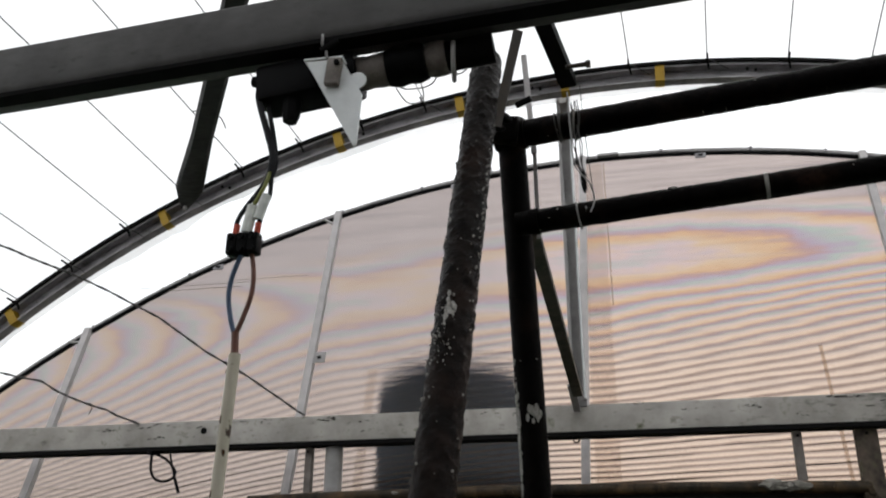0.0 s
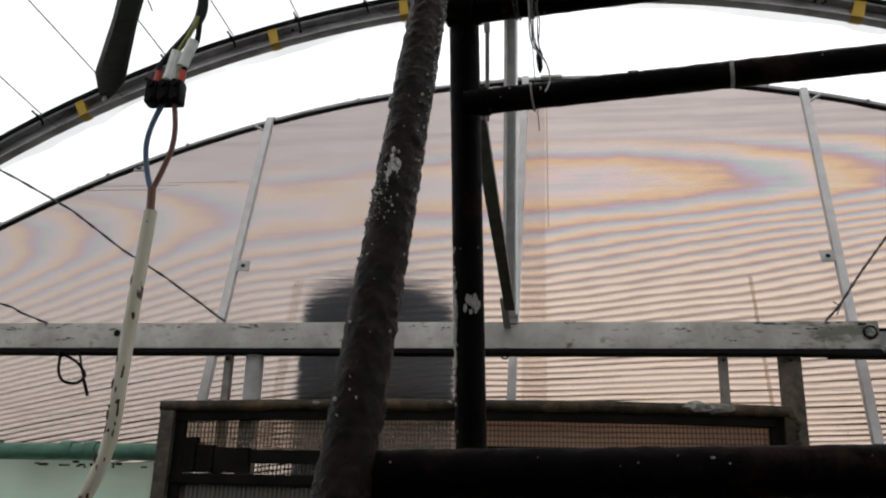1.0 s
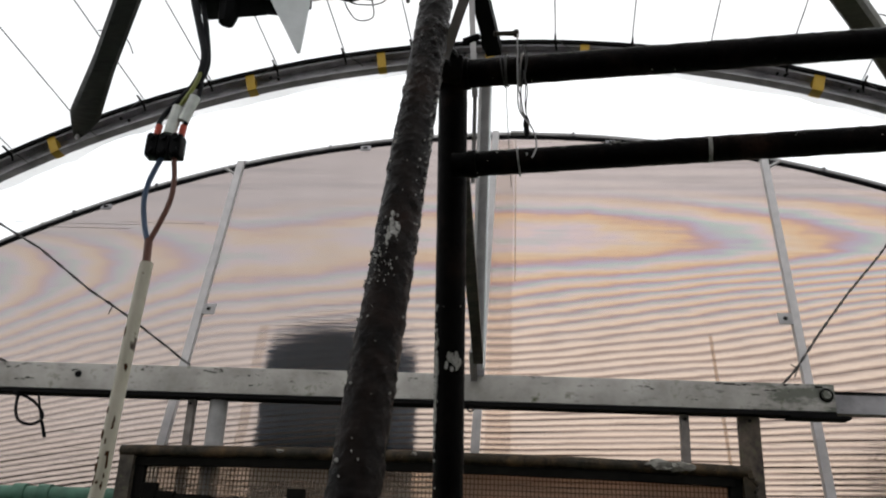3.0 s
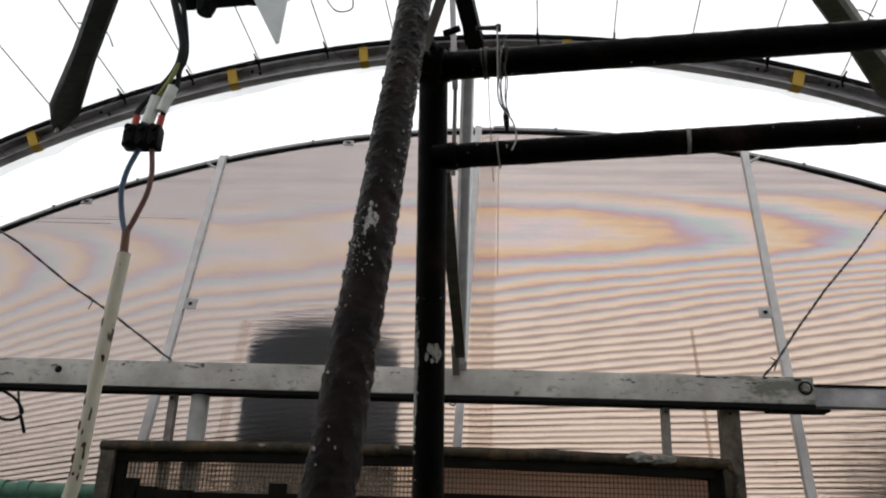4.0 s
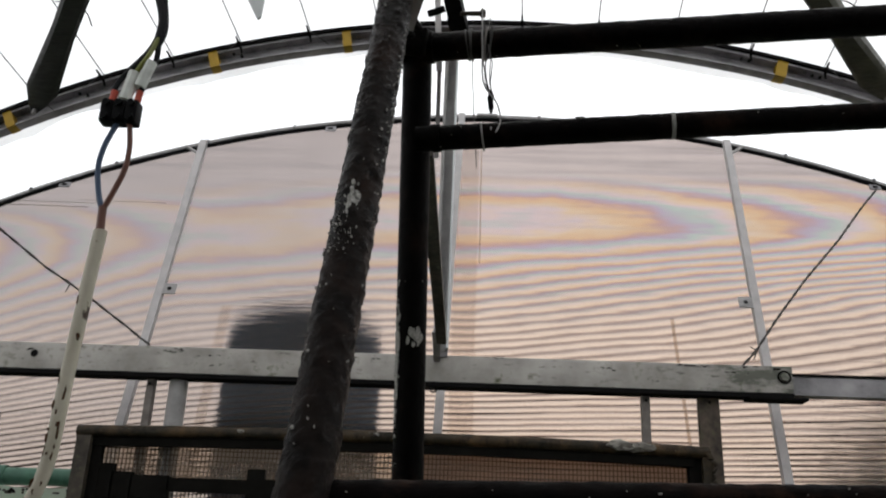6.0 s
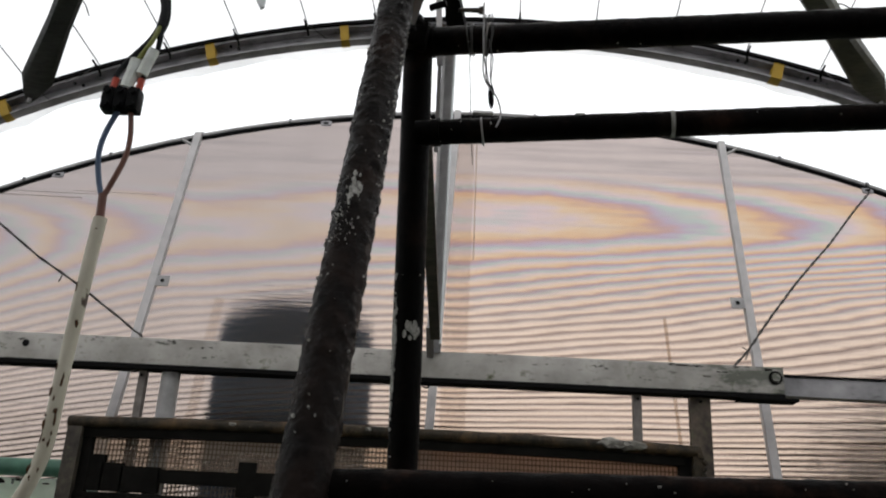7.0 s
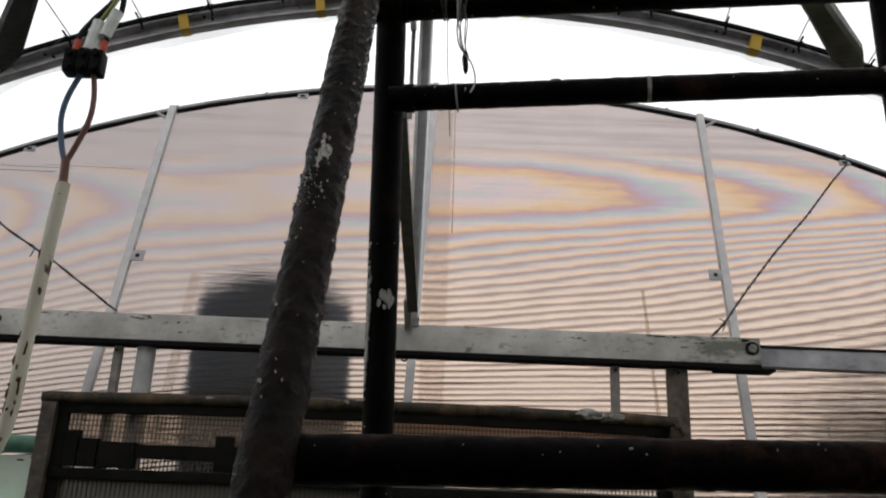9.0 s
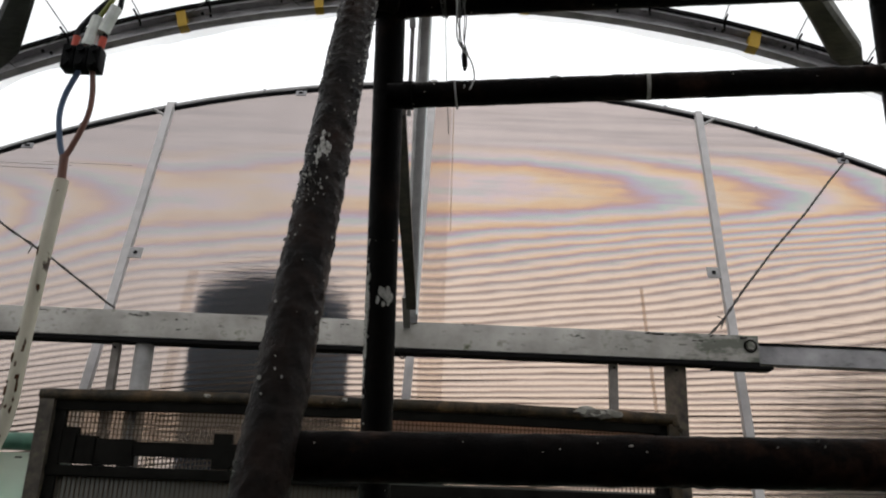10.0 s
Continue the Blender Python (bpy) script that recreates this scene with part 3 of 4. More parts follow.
def moire_phase(u, d):
    """Number of moire bands at the distance d under the moire axis."""
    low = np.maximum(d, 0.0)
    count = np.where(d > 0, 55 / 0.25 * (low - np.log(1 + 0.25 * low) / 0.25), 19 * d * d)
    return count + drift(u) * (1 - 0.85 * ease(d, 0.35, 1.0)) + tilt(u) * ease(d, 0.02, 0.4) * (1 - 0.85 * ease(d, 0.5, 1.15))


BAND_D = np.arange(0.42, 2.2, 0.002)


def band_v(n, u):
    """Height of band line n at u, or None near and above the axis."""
    phases = moire_phase(u, BAND_D)
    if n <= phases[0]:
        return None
    return moire_axis(u) - float(np.interp(n, phases, BAND_D))


def rim_v(u):
    return RIM_V + math.sqrt(RIM_R**2 - (u - CX) ** 2)


def make_flap():
    f = thing("gable_flap", "ajar gable vent of ribbed milky polycarbonate in tube frame", "greenhouse vent", at=HINGE)
    inward = Vector((0, -math.cos(LEAN_OUT), math.sin(LEAN_OUT)))
    u0, u1 = CX - 3.42, CX + 3.42
    rim = [on_flap(u0 + (u1 - u0) * i / 90, rim_v(u0 + (u1 - u0) * i / 90)) for i in range(91)]
    child("rim", sweep(rim, 0.0145, 10), M_POST, f, "pale steel rim tube")
    low = [on_flap(u0 + (u1 - u0) * i / 90, rim_v(u0 + (u1 - u0) * i / 90) - 0.021, 0.006) for i in range(91)]
    child("seal", sweep(low, 0.0115, 6, wob=0.15), M_BLACKPL, f, "black rubber seal")
    rnd = random.Random(11)
    for i in range(16):
        u = u0 + 0.5 + i * 0.39 + rnd.uniform(-0.05, 0.05)
        child("rim_clip", box((0.014, 0.034, 0.016), Matrix.Translation(on_flap(u, rim_v(u) + 0.004, 0.004)), 0.003), M_ARCH, f)
    posts = ((-2.42, -2.43), (-1.262, -1.265), (-0.105, -0.052), (1.135, 1.195), (2.34, 2.37))
    for n, (a, b) in enumerate(posts):
        top = rim_v(b) - 0.005
        child("post", extrude_profile([(-0.014, -0.0155), (0.014, -0.0155), (0.014, 0.0155), (-0.014, 0.0155)], [on_flap(a, 0.0, 0.022), on_flap(b, top, 0.022)], (1, 0, 0)), M_FRAME, f)
        if n in (1, 3):
            s = 1 if n == 1 else -1
            v = 1.02 if n == 1 else 1.04
            c = on_flap(a + (b - a) * 0.5 + s * 0.042, v, 0.034)
            tab = child("tab", box((0.055, 0.004, 0.052), Matrix.Translation(c) @ Matrix.Rotation(-LEAN_OUT, 4, "X"), 0.001), M_POST, f, "small drilled steel tab")
            h = c + inward * 0.003
            bm = sweep([h, h + inward * 0.0012], 0.009, 10)
            bmesh.ops.translate(bm, verts=bm.verts, vec=-(Vector(f.location)))
            part("tab_hole", bm, M_BLACKPL, tab)
        for s in ((-1,) if b < 0 else (1,)):
            if n == 2:
                continue
            child("corner_brace", sweep([on_flap(b + s * 0.008, top - 0.085, 0.03), on_flap(b + s * 0.075, rim_v(b + s * 0.075) - 0.02, 0.03)], 0.0065, 6), M_POST, f)
    for u in (-1.846, -0.679, 0.50, 1.822):
        c = on_flap(u, rim_v(u) - 0.042, 0.012)
        child("rim_tab", box((0.050, 0.006, 0.030), Matrix.Translation(c) @ Matrix.Rotation(-LEAN_OUT, 4, "X"), 0.002), M_ARCH, f)
        h = c + inward * 0.004
        child("tab_slot", box((0.022, 0.003, 0.012), Matrix.Translation(h) @ Matrix.Rotation(-LEAN_OUT, 4, "X"), 0.001), M_BLACKPL, f)
    c = on_flap(0.07, rim_v(0.07) - 0.012, 0.02)
    child("top_catch", box((0.10, 0.03, 0.016), Matrix.Translation(c) @ Matrix.Rotation(-LEAN_OUT, 4, "X"), 0.004), M_POST, f)
    child("bottom_rail", box((u1 - u0, 0.03, 0.04), Matrix.Translation(on_flap(CX, 0.01, 0.0)) @ Matrix.Rotation(-LEAN_OUT, 4, "X"), 0.003), M_POST, f)
    # Fluted sheets between the posts: wavy inner and outer skins.
    edges = [u0 + 0.01, -2.425, -1.263, -0.085, 1.165, 2.355, u1 - 0.01]
    cols, step = 24, 0.008
    for a, b in zip(edges, edges[1:]):
        us = [a + (b - a) * i / cols for i in range(cols + 1)]
        top = max(rim_v(u) for u in us) - 0.012
        n = int(top / step) + 1
        sheet = None
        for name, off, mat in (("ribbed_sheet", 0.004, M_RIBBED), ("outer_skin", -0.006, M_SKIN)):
            verts, faces, uvs = [], [], []
            for j in range(n + 1):
                for u in us:
                    v = min(j * step, rim_v(u) - 0.012)
                    wave = 0.003 * noise.noise(Vector((u * 1.5, v * 2.0, off * 10)))
                    d = moire_axis(u) - v
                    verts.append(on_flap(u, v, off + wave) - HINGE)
                    uvs.append((d, float(moire_phase(u, d))))
            for j in range(n):
                for i in range(cols):
                    p, q = j * (cols + 1) + i, (j + 1) * (cols + 1) + i
                    if (verts[p] - verts[q]).length > 1e-6 or (verts[p + 1] - verts[q + 1]).length > 1e-6:
                        f4 = (p, p + 1, q + 1, q)
                        faces.append(f4 if off > 0 else f4[::-1])
            me = bpy.data.meshes.new(name)
            me.from_pydata(verts, [], faces)
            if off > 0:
                layer = me.uv_layers.new(name="moire_bands")
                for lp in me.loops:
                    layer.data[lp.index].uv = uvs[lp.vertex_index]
            me.materials.append(mat)
            me.shade_smooth()
            ob = new(name, me)
            ob.parent = sheet or f
            sheet = sheet or ob
        # Thin dark ribbons between the two skins, added to draw the moire bands.
        bm = bmesh.new()
        us = [a + 0.004 + (b - a - 0.008) * i / 40 for i in range(41)]
        for k in range(-8, 80):
            prev = None
            for u in us:
                v = band_v(k + 0.60, u)
                if v is None or v < 0.02 or v > rim_v(u) - 0.03:
                    prev = None
                    continue
                d = moire_axis(u) - v
                g = 0.0050 * (0.45 + 0.9 * noise.noise(Vector((u * 2.6, k * 3.7, 0.3))) + 0.5 * noise.noise(Vector((u * 0.8, v * 1.1, 7)))) * min(1.0, max(0.0, (d - 0.55) * 1.8))
                g = max(0.0002, g)
                v += 0.0016 * noise.noise(Vector((u * 4, k * 2.3, 2)))
                pair = [bm.verts.new(on_flap(u, v - g, 0.001)), bm.verts.new(on_flap(u, v + g, 0.001))]
                if prev and max(g, prev[2]) > 0.0004:
                    bm.faces.new((prev[0], pair[0], pair[1], prev[1]))
                prev = pair + [g]
        bmesh.ops.translate(bm, verts=bm.verts, vec=-HINGE)
        w = part("moire_lines", bm, M_DARKLINE, sheet, "dark ribbons drawing the sheet's moire lines", False)
        tagged(w, kind="stuff")
    for a, b, v, g in ((-2.25, -1.62, 1.50, 0.0022), (-2.1, -1.7, 1.475, 0.003), (-1.75, -1.36, 1.512, 0.0016)):
        m = Matrix.Translation(on_flap((a + b) / 2, v, 0.0085)) @ Matrix.Rotation(-LEAN_OUT, 4, "X") @ pose(0, 0, 0, 0, 0.6, 0)
        child("scratch", box((b - a, 0.001, g), m, 0), M_DARKLINE, f, "dark scratch in the sheet")
    child("drip_stain", extrude_profile([(-0.0005, -0.003), (0.0005, -0.003), (0.0005, 0.003), (-0.0005, 0.003)], [on_flap(0.047, 1.22, 0.0085), on_flap(0.045, rim_v(0.08) - 0.05, 0.0085)], (1, 0, 0)), M_DRIP, f, "thin brown drip stain")
    # Vertical lap and a drip stain line.
    for u, w in ((-0.012, 0.095), (0.83, 0.014), (-0.985, 0.04)):
        bm = bmesh.new()
        top = rim_v(u) - 0.03 if w > 0.05 else 0.98
        for i in range(20):
            v0, v1 = top * i / 20, top * (i + 1) / 20
            bm.faces.new([bm.verts.new(on_flap(*c)) for c in ((u - w / 2, v0, -0.014), (u + w / 2, v0, -0.014), (u + w / 2, v1, -0.014), (u - w / 2, v1, -0.014))])
        child("sheet_lap", bm, M_LAP if w > 0.02 else M_DRIP, f, "overlap strip of the sheets", False)


def make_flap_stays():
    def stay(pts, label):
        w = thing("stay_wire", label, "wire", "stay wires", at=pts[0])
        rnd = random.Random(int(pts[0][0] * 100))
        bent = smooth_path(pts, 5)
        bent = [bent[0]] + [q + Vector((rnd.gauss(0, 0.004), 0, rnd.gauss(0, 0.0045))) for q in bent[1:-1]] + [bent[-1]]
        child("strand", twisted(bent, 0.0031), M_WIRE, w)
        k = Vector(pts[1])
        child("knot", sweep(smooth_path([k + Vector((-0.012, -0.004, 0.012)), k + Vector((0.006, -0.008, -0.004)), k + Vector((-0.004, -0.006, -0.035))], 4), 0.0022, 5), M_WIRE, w)
    stay([(-1.114, 2.99, 2.365), (-1.371, 2.837, 2.535), (-1.76, 2.60, 2.775), (-2.24, 2.55, 2.98)], "rusty twisted wire from the tie beam to the roof")
    stay([(-1.796, 2.99, 2.36), (-2.0, 2.97, 2.435), (-2.43, 2.95, 2.583), (-2.9, 2.95, 2.5)], "rusty twisted wire along the tie beam to the arch")
    stay([(0.970, 3.035, 2.355), (1.02, 3.05, 2.43), on_flap(1.822, rim_v(1.822) - 0.06, 0.02)], "twisted wire from the tie beam to a rim tab")
    c = thing("cable_loop", "black cable loop hanging from the tie beam", "cable", at=(-1.7, 3.0, 2.25))
    child("clip", box((0.022, 0.03, 0.018), (-1.733, 3.0, 2.247), 0.004), M_BLACKPL, c)
    child("loop", sweep(smooth_path([(-1.73, 3.0, 2.245), (-1.715, 2.98, 2.18), (-1.685, 2.97, 2.142), (-1.635, 2.97, 2.135), (-1.612, 2.98, 2.165), (-1.66, 3.0, 2.215), (-1.72, 3.01, 2.245)], 6), 0.0055, 7), M_BLACKPL, c)
    child("tail", sweep(smooth_path([(-1.656, 3.0, 2.25), (-1.625, 2.98, 2.18), (-1.605, 2.97, 2.14), (-1.585, 2.97, 2.09)], 6), [0.004] * 12 + [0.006] * 7, 7), M_BLACKPL, c)


# ---------------------------------------------------------------- the framed grille panel
def make_panel():
    p = thing("grille_panel", "old framed ventilation panel with a rusty rail and dusty grille", "ventilation panel", at=(-0.2, 2.98, 1.3))
    x0, x1, zt = -1.295, 0.82, 2.058
    crown = [p + Vector((0, 0, 0.014 * (1 - ((p.x + 0.24) / 1.06) ** 2))) for p in line((x0 - 0.01, 2.975, zt - 0.004), (x1, 2.975, zt - 0.004), 40)]
    child("top_rail", sweep(crown, 0.0205, 14, wob=0.05), M_RUST, p, "rusty mossy top rail")
    child("left_stile", extrude_profile([(-0.024, -0.024), (0.024, -0.024), (0.024, 0.024), (-0.024, 0.024)], [(x0 + 0.022, 2.975, 1.3), (x0 + 0.022, 2.975, zt - 0.02)], (1, 0, 0)), M_STILE, p, "weathered grey-brown stile")
    child("right_stile", extrude_profile([(-0.02, -0.018), (0.02, -0.018), (0.02, 0.018), (-0.02, 0.018)], [(x1 - 0.01, 2.975, 1.3), (x1 - 0.01, 2.975, zt - 0.02)], (1, 0, 0)), M_RUST, p)
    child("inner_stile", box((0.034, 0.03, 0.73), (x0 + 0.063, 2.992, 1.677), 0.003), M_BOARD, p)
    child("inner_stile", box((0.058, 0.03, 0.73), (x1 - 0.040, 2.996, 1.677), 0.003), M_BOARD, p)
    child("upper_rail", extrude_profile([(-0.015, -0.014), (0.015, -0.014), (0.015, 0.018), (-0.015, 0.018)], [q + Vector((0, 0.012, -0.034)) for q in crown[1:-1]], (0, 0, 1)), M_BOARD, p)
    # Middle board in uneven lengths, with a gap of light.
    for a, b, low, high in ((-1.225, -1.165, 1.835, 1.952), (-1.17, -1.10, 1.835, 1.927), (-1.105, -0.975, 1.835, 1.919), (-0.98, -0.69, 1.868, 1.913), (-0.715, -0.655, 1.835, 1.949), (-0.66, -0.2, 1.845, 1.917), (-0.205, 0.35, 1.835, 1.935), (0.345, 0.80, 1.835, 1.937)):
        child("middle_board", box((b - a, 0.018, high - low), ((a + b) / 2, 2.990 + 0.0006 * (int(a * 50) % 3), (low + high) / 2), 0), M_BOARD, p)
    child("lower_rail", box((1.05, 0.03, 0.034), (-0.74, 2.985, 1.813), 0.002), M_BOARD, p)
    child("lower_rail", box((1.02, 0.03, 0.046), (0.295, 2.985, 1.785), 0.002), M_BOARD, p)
    child("lower_sheet", box((x1 - x0 - 0.08, 0.004, 0.5), ((x0 + x1) / 2, 3.0, 1.566), 0.001), M_LOWSHEET, p, "dull green lower sheet")
    bm = bmesh.new()
    for i in range(130):
        box((0.0035, 0.004, 0.46), (x0 + 0.05 + i * 0.0155, 2.996, 1.580), 0, bm)
    tagged(child("sheet_ribs", bm, M_GRILLE, p, "fine upright ribs of the lower sheet", False), kind="stuff")
    bm = bmesh.new()
    n = int((x1 - x0 - 0.1) / 0.0135)
    for i in range(n):
        x = x0 + 0.06 + i * 0.0135
        box((0.0034, 0.004, 0.28), (x, 3.012, 1.91), 0, bm)
    for j in range(10):
        box((x1 - x0 - 0.08, 0.006, 0.003), ((x0 + x1) / 2, 3.0145, 1.885 + j * 0.0175), 0, bm)
    tagged(child("grille", bm, M_GRILLE, p, "fine square plastic grille", False), kind="stuff")
    # Added screen behind the grille; its darker right half carries the dimmer light.
    for a, b, mat, label in ((x0 + 0.05, -0.22, M_DUST, "dusty see-through screen"), (-0.22, x1 - 0.03, M_DIMSCREEN, "brown see-through screen, its dimmer side put into the colour")):
        child("backing_screen", box((b - a, 0.002, 0.18), ((a + b) / 2, 3.0225, 1.96), 0), mat, p, label)
    # Crusts on the rail.
    for i in range(9):
        rnd = random.Random(i + 5)
        big = i < 7
        x = 0.58 + rnd.gauss(0, 0.05) if big else rnd.choice((rnd.uniform(x0, x1), x1 + rnd.uniform(-0.05, 0.03), x0 + rnd.uniform(0, 0.04)))
        bm = bmesh.new()
        bmesh.ops.create_icosphere(bm, subdivisions=2, radius=1)
        for v in bm.verts:
            v.co *= 1 + 0.8 * noise.noise(v.co * 2.5 + Vector((i, 0, 0)))
        s = rnd.uniform(0.6, 1.1)
        bmesh.ops.transform(bm, matrix=Matrix.Translation((x, 2.958, zt + rnd.uniform(0.0, 0.016))) @ Matrix.Diagonal((0.035 * s, 0.014, 0.014 * s, 1) if big else (0.014 * s, 0.01, 0.008 * s, 1)), verts=bm.verts)
        child("lichen_crust", bm, M_LICHEN, p, "pale grey lichen crust")
    for i in range(7):
        rnd = random.Random(i + 70)
        child("rust_scab", box((0.02 * rnd.uniform(0.5, 1), 0.012, 0.02), Matrix.Translation((x1 + rnd.uniform(-0.02, 0.03), 2.955, 2.04 - i * 0.022)) @ pose(0, 0, 0, 0, rnd.uniform(-40, 40), 0), 0.004), M_RUST, p)


def make_green_pipe():
    g = thing("green_pipe", "green plastic pipe holding a mint sheet", "plastic pipe", at=(-1.8, 3.0, 1.89))
    child("pipe", sweep(line((-3.6, 3.03, 1.885), (-1.2, 3.03, 1.905), 30), 0.0295, 14), M_GREENPIPE, g)
    for x in (-1.94, -1.66, -1.57, -2.4):
        child("clip", sweep([(x - 0.022, 3.03, 1.905), (x + 0.022, 3.03, 1.905)], 0.034, 14), M_GREENPIPE, g, "pale green pipe clip")
    s = thing("hanging_sheet", "pale mint plastic sheet hanging in folds from the green pipe", "plastic sheet", at=(-1.8, 3.03, 1.2))
    bm = bmesh.new()
    rows = []
    for j in range(12):
        z = 1.868 - j * 0.11
        rows.append([bm.verts.new((-3.6 + 2.42 * i / 90, 3.010 + 0.026 * math.sin(i * 0.55 + 0.5 * math.sin(j * 0.4)) * min(1, j * 0.4) + 0.01 * noise.noise(Vector((i * 0.2, j * 0.3, 0))), z + 0.012 * noise.noise(Vector((i * 0.13, 0, 5))))) for i in range(91)])
    for a, b in zip(rows, rows[1:]):
        for i in range(90):
            bm.faces.new((a[i], a[i + 1], b[i + 1], b[i]))
    child("sheet", bm, M_MINT, s)
    for i in range(22):
        rnd = random.Random(i + 31)
        c = (rnd.uniform(-1.75, -1.3), 2.992, 1.853 + rnd.gauss(0, 0.004))
        child("dirt_spot", box((rnd.uniform(0.006, 0.025), 0.003, rnd.uniform(0.004, 0.009)), c, 0.001), M_BOARD, s)


# ---------------------------------------------------------------- near pipe rack
def flakes(a, b, r, n, seed, spread=1.0, size=(0.002, 0.007), where=None):
    """Pale patches on a pipe's skin, for flaked paint and painted glints, joined as one part."""
    rnd = random.Random(seed)
    a, b = Vector(a), Vector(b)
    d = (b - a).normalized()
    side = (Vector((0, -1, 0)) - d * d.dot(Vector((0, -1, 0)))).normalized()
    up = d.cross(side)
    bm = bmesh.new()
    for _ in range(n):
        t = rnd.gauss(*where[:2]) if where else rnd.random()
        ang = rnd.gauss(where[2], where[3]) if where else rnd.uniform(-1.7, 1.7) * spread
        s = rnd.uniform(*size) * (0.5 + rnd.random())
        c = a.lerp(b, min(1, max(0, t)))
        k, long = rnd.randint(5, 7), rnd.uniform(0.5, 1.9)
        ring = []
        lift = rnd.uniform(0.0002, 0.0014)
        for i in range(k):
            q = 2 * math.pi * i / k
            e = s * rnd.uniform(0.8, 1.15)
            aa = ang + math.cos(q) * e / r * 0.7
            ring.append((c + d * (math.sin(q) * e * long), aa))
        top = [bm.verts.new(p + (side * math.cos(x) + up * math.sin(x)) * (r + lift + 0.0006)) for p, x in ring]
        low = [bm.verts.new(p + (side * math.cos(x) + up * math.sin(x)) * (r - 0.002)) for p, x in ring]
        bm.faces.new(top)
        for i in range(k):
            bm.faces.new((top[i], low[i], low[(i + 1) % k], top[(i + 1) % k]))
    return bm


def make_rack():
    p1a, p1b = (-0.198, 0.178, 0.01), (-0.1335, 1.297, 2.677)
    p2a, p2b = (-0.0665, 1.962, 0.01), (-0.109, 1.435, 2.62)
    r = thing("pipe_rack", "dark painted steel pipe rack, paint blistered and flaking", "pipe frame", at=(-0.15, 0.6, 0.9))
    post = child("leaning_post", lumpy_pipe(p1a, p1b, 0.0286, 900, 52, 0.0038, 3), M_PIPE_BROWN, r, "blistered brown-black leaning pipe")
    rear = child("rear_post", lumpy_pipe(p2a, p2b, 0.0283, 260, 36, 0.0007, 4), M_PIPE_BLACK, r, "black upright pipe")
    pipe_a = ((-0.14, 1.43, 2.578), (0.95, 1.287, 2.588))
    pipe_b = ((-0.10, 1.424, 2.38), (0.95, 1.287, 2.398))
    pipe_c = ((-0.15, 0.90, 1.681), (1.3, 0.885, 1.7155))
    child("upper_rail", lumpy_pipe(*pipe_a, 0.0272, 320, 36, 0.0014, 5), M_PIPE_BLACK, r)
    child("middle_rail", lumpy_pipe(*pipe_b, 0.0231, 320, 36, 0.0012, 6), M_PIPE_BLACK, r)
    child("lower_rail", lumpy_pipe(*pipe_c, 0.0256, 320, 36, 0.0014, 7), M_RAIL, r)
    child("end_post", sweep(line((0.775, 1.31, 0.01), (0.775, 1.31, 2.95), 40), 0.0285, 20, wob=0.006, seed=8), M_PIPE_BLACK, r)

    def at_z(a, b, z):
        return (z - a[2]) / (b[2] - a[2])

    flake = lambda bm, par, lab: tagged(part("flakes_and_glints", bm, M_FLAKE, par, lab, False), kind="stuff")  # noqa: E731
    off = Vector(r.location)

    def add(par, a, b, rad, n, seed, **k):
        bm = flakes(a, b, rad, n, seed, **k)
        bmesh.ops.translate(bm, verts=bm.verts, vec=-off)
        flake(bm, par, "pale primer where paint has flaked, and specks painted as glints")
    L1 = (Vector(p1b) - Vector(p1a)).length
    # Painted glints: pale specks along the post's edges and scattered over it.
    add(post, p1a, p1b, 0.0298, 9, 1, size=(0.0005, 0.0014), where=(at_z(p1a, p1b, 1.95), 0.1, 0, 0.8))
    add(post, p1a, p1b, 0.0296, 60, 13, size=(0.0007, 0.0026), where=(at_z(p1a, p1b, 2.26), 0.06, 1.15, 0.22))
    add(post, p1a, p1b, 0.0296, 24, 14, size=(0.0007, 0.0028), where=(at_z(p1a, p1b, 2.05), 0.06, -1.1, 0.25))
    add(post, p1a, p1b, 0.0300, 15, 15, size=(0.0005, 0.0014), where=(at_z(p1a, p1b, 2.15), 0.11, 0.1, 0.75))
    # Bare primer where the paint has flaked.
    add(post, p1a, p1b, 0.0299, 75, 2, size=(0.0009, 0.0036), where=(at_z(p1a, p1b, 2.06), 0.013 / L1, -0.05, 0.16))
    add(post, p1a, p1b, 0.0299, 60, 3, size=(0.0005, 0.0014), where=(at_z(p1a, p1b, 2.01), 0.025 / L1, -0.4, 0.4))
    add(rear, p2a, p2b, 0.0287, 150, 6, size=(0.0016, 0.0048), where=(at_z(p2a, p2b, 2.00), 0.019, -1.0, 0.10))
    add(rear, p2a, p2b, 0.0287, 44, 7, size=(0.0028, 0.0058), where=(at_z(p2a, p2b, 2.035), 0.0022, 0.42, 0.22))
    add(rear, p2a, p2b, 0.0287, 25, 8, size=(0.0006, 0.0015))
    for par, (a, b), rad, sd in ((r, pipe_a, 0.0277, 9), (r, pipe_b, 0.0237, 10)):
        add(par, a, b, rad, 12, sd, size=(0.0005, 0.0014))
    add(r, *pipe_c, 0.0262, 12, 12, size=(0.0005, 0.0012), where=(0.2, 0.12, -0.5, 0.35))

    # Collars, paint ring, wire ties and weld beads on the rails.
    def ring(pts, t, rad, w, mat, name, label=""):
        a, b = Vector(pts[0]), Vector(pts[1])
        c, d = a.lerp(b, t), (b - a).normalized()
        child(name, sweep([c - d * w, c + d * w], rad, 18), mat, r, label)
    add(r, *pipe_b, 0.0238, 14, 32, size=(0.0012, 0.0034), where=(0.283, 0.003, -1.1, 0.2))
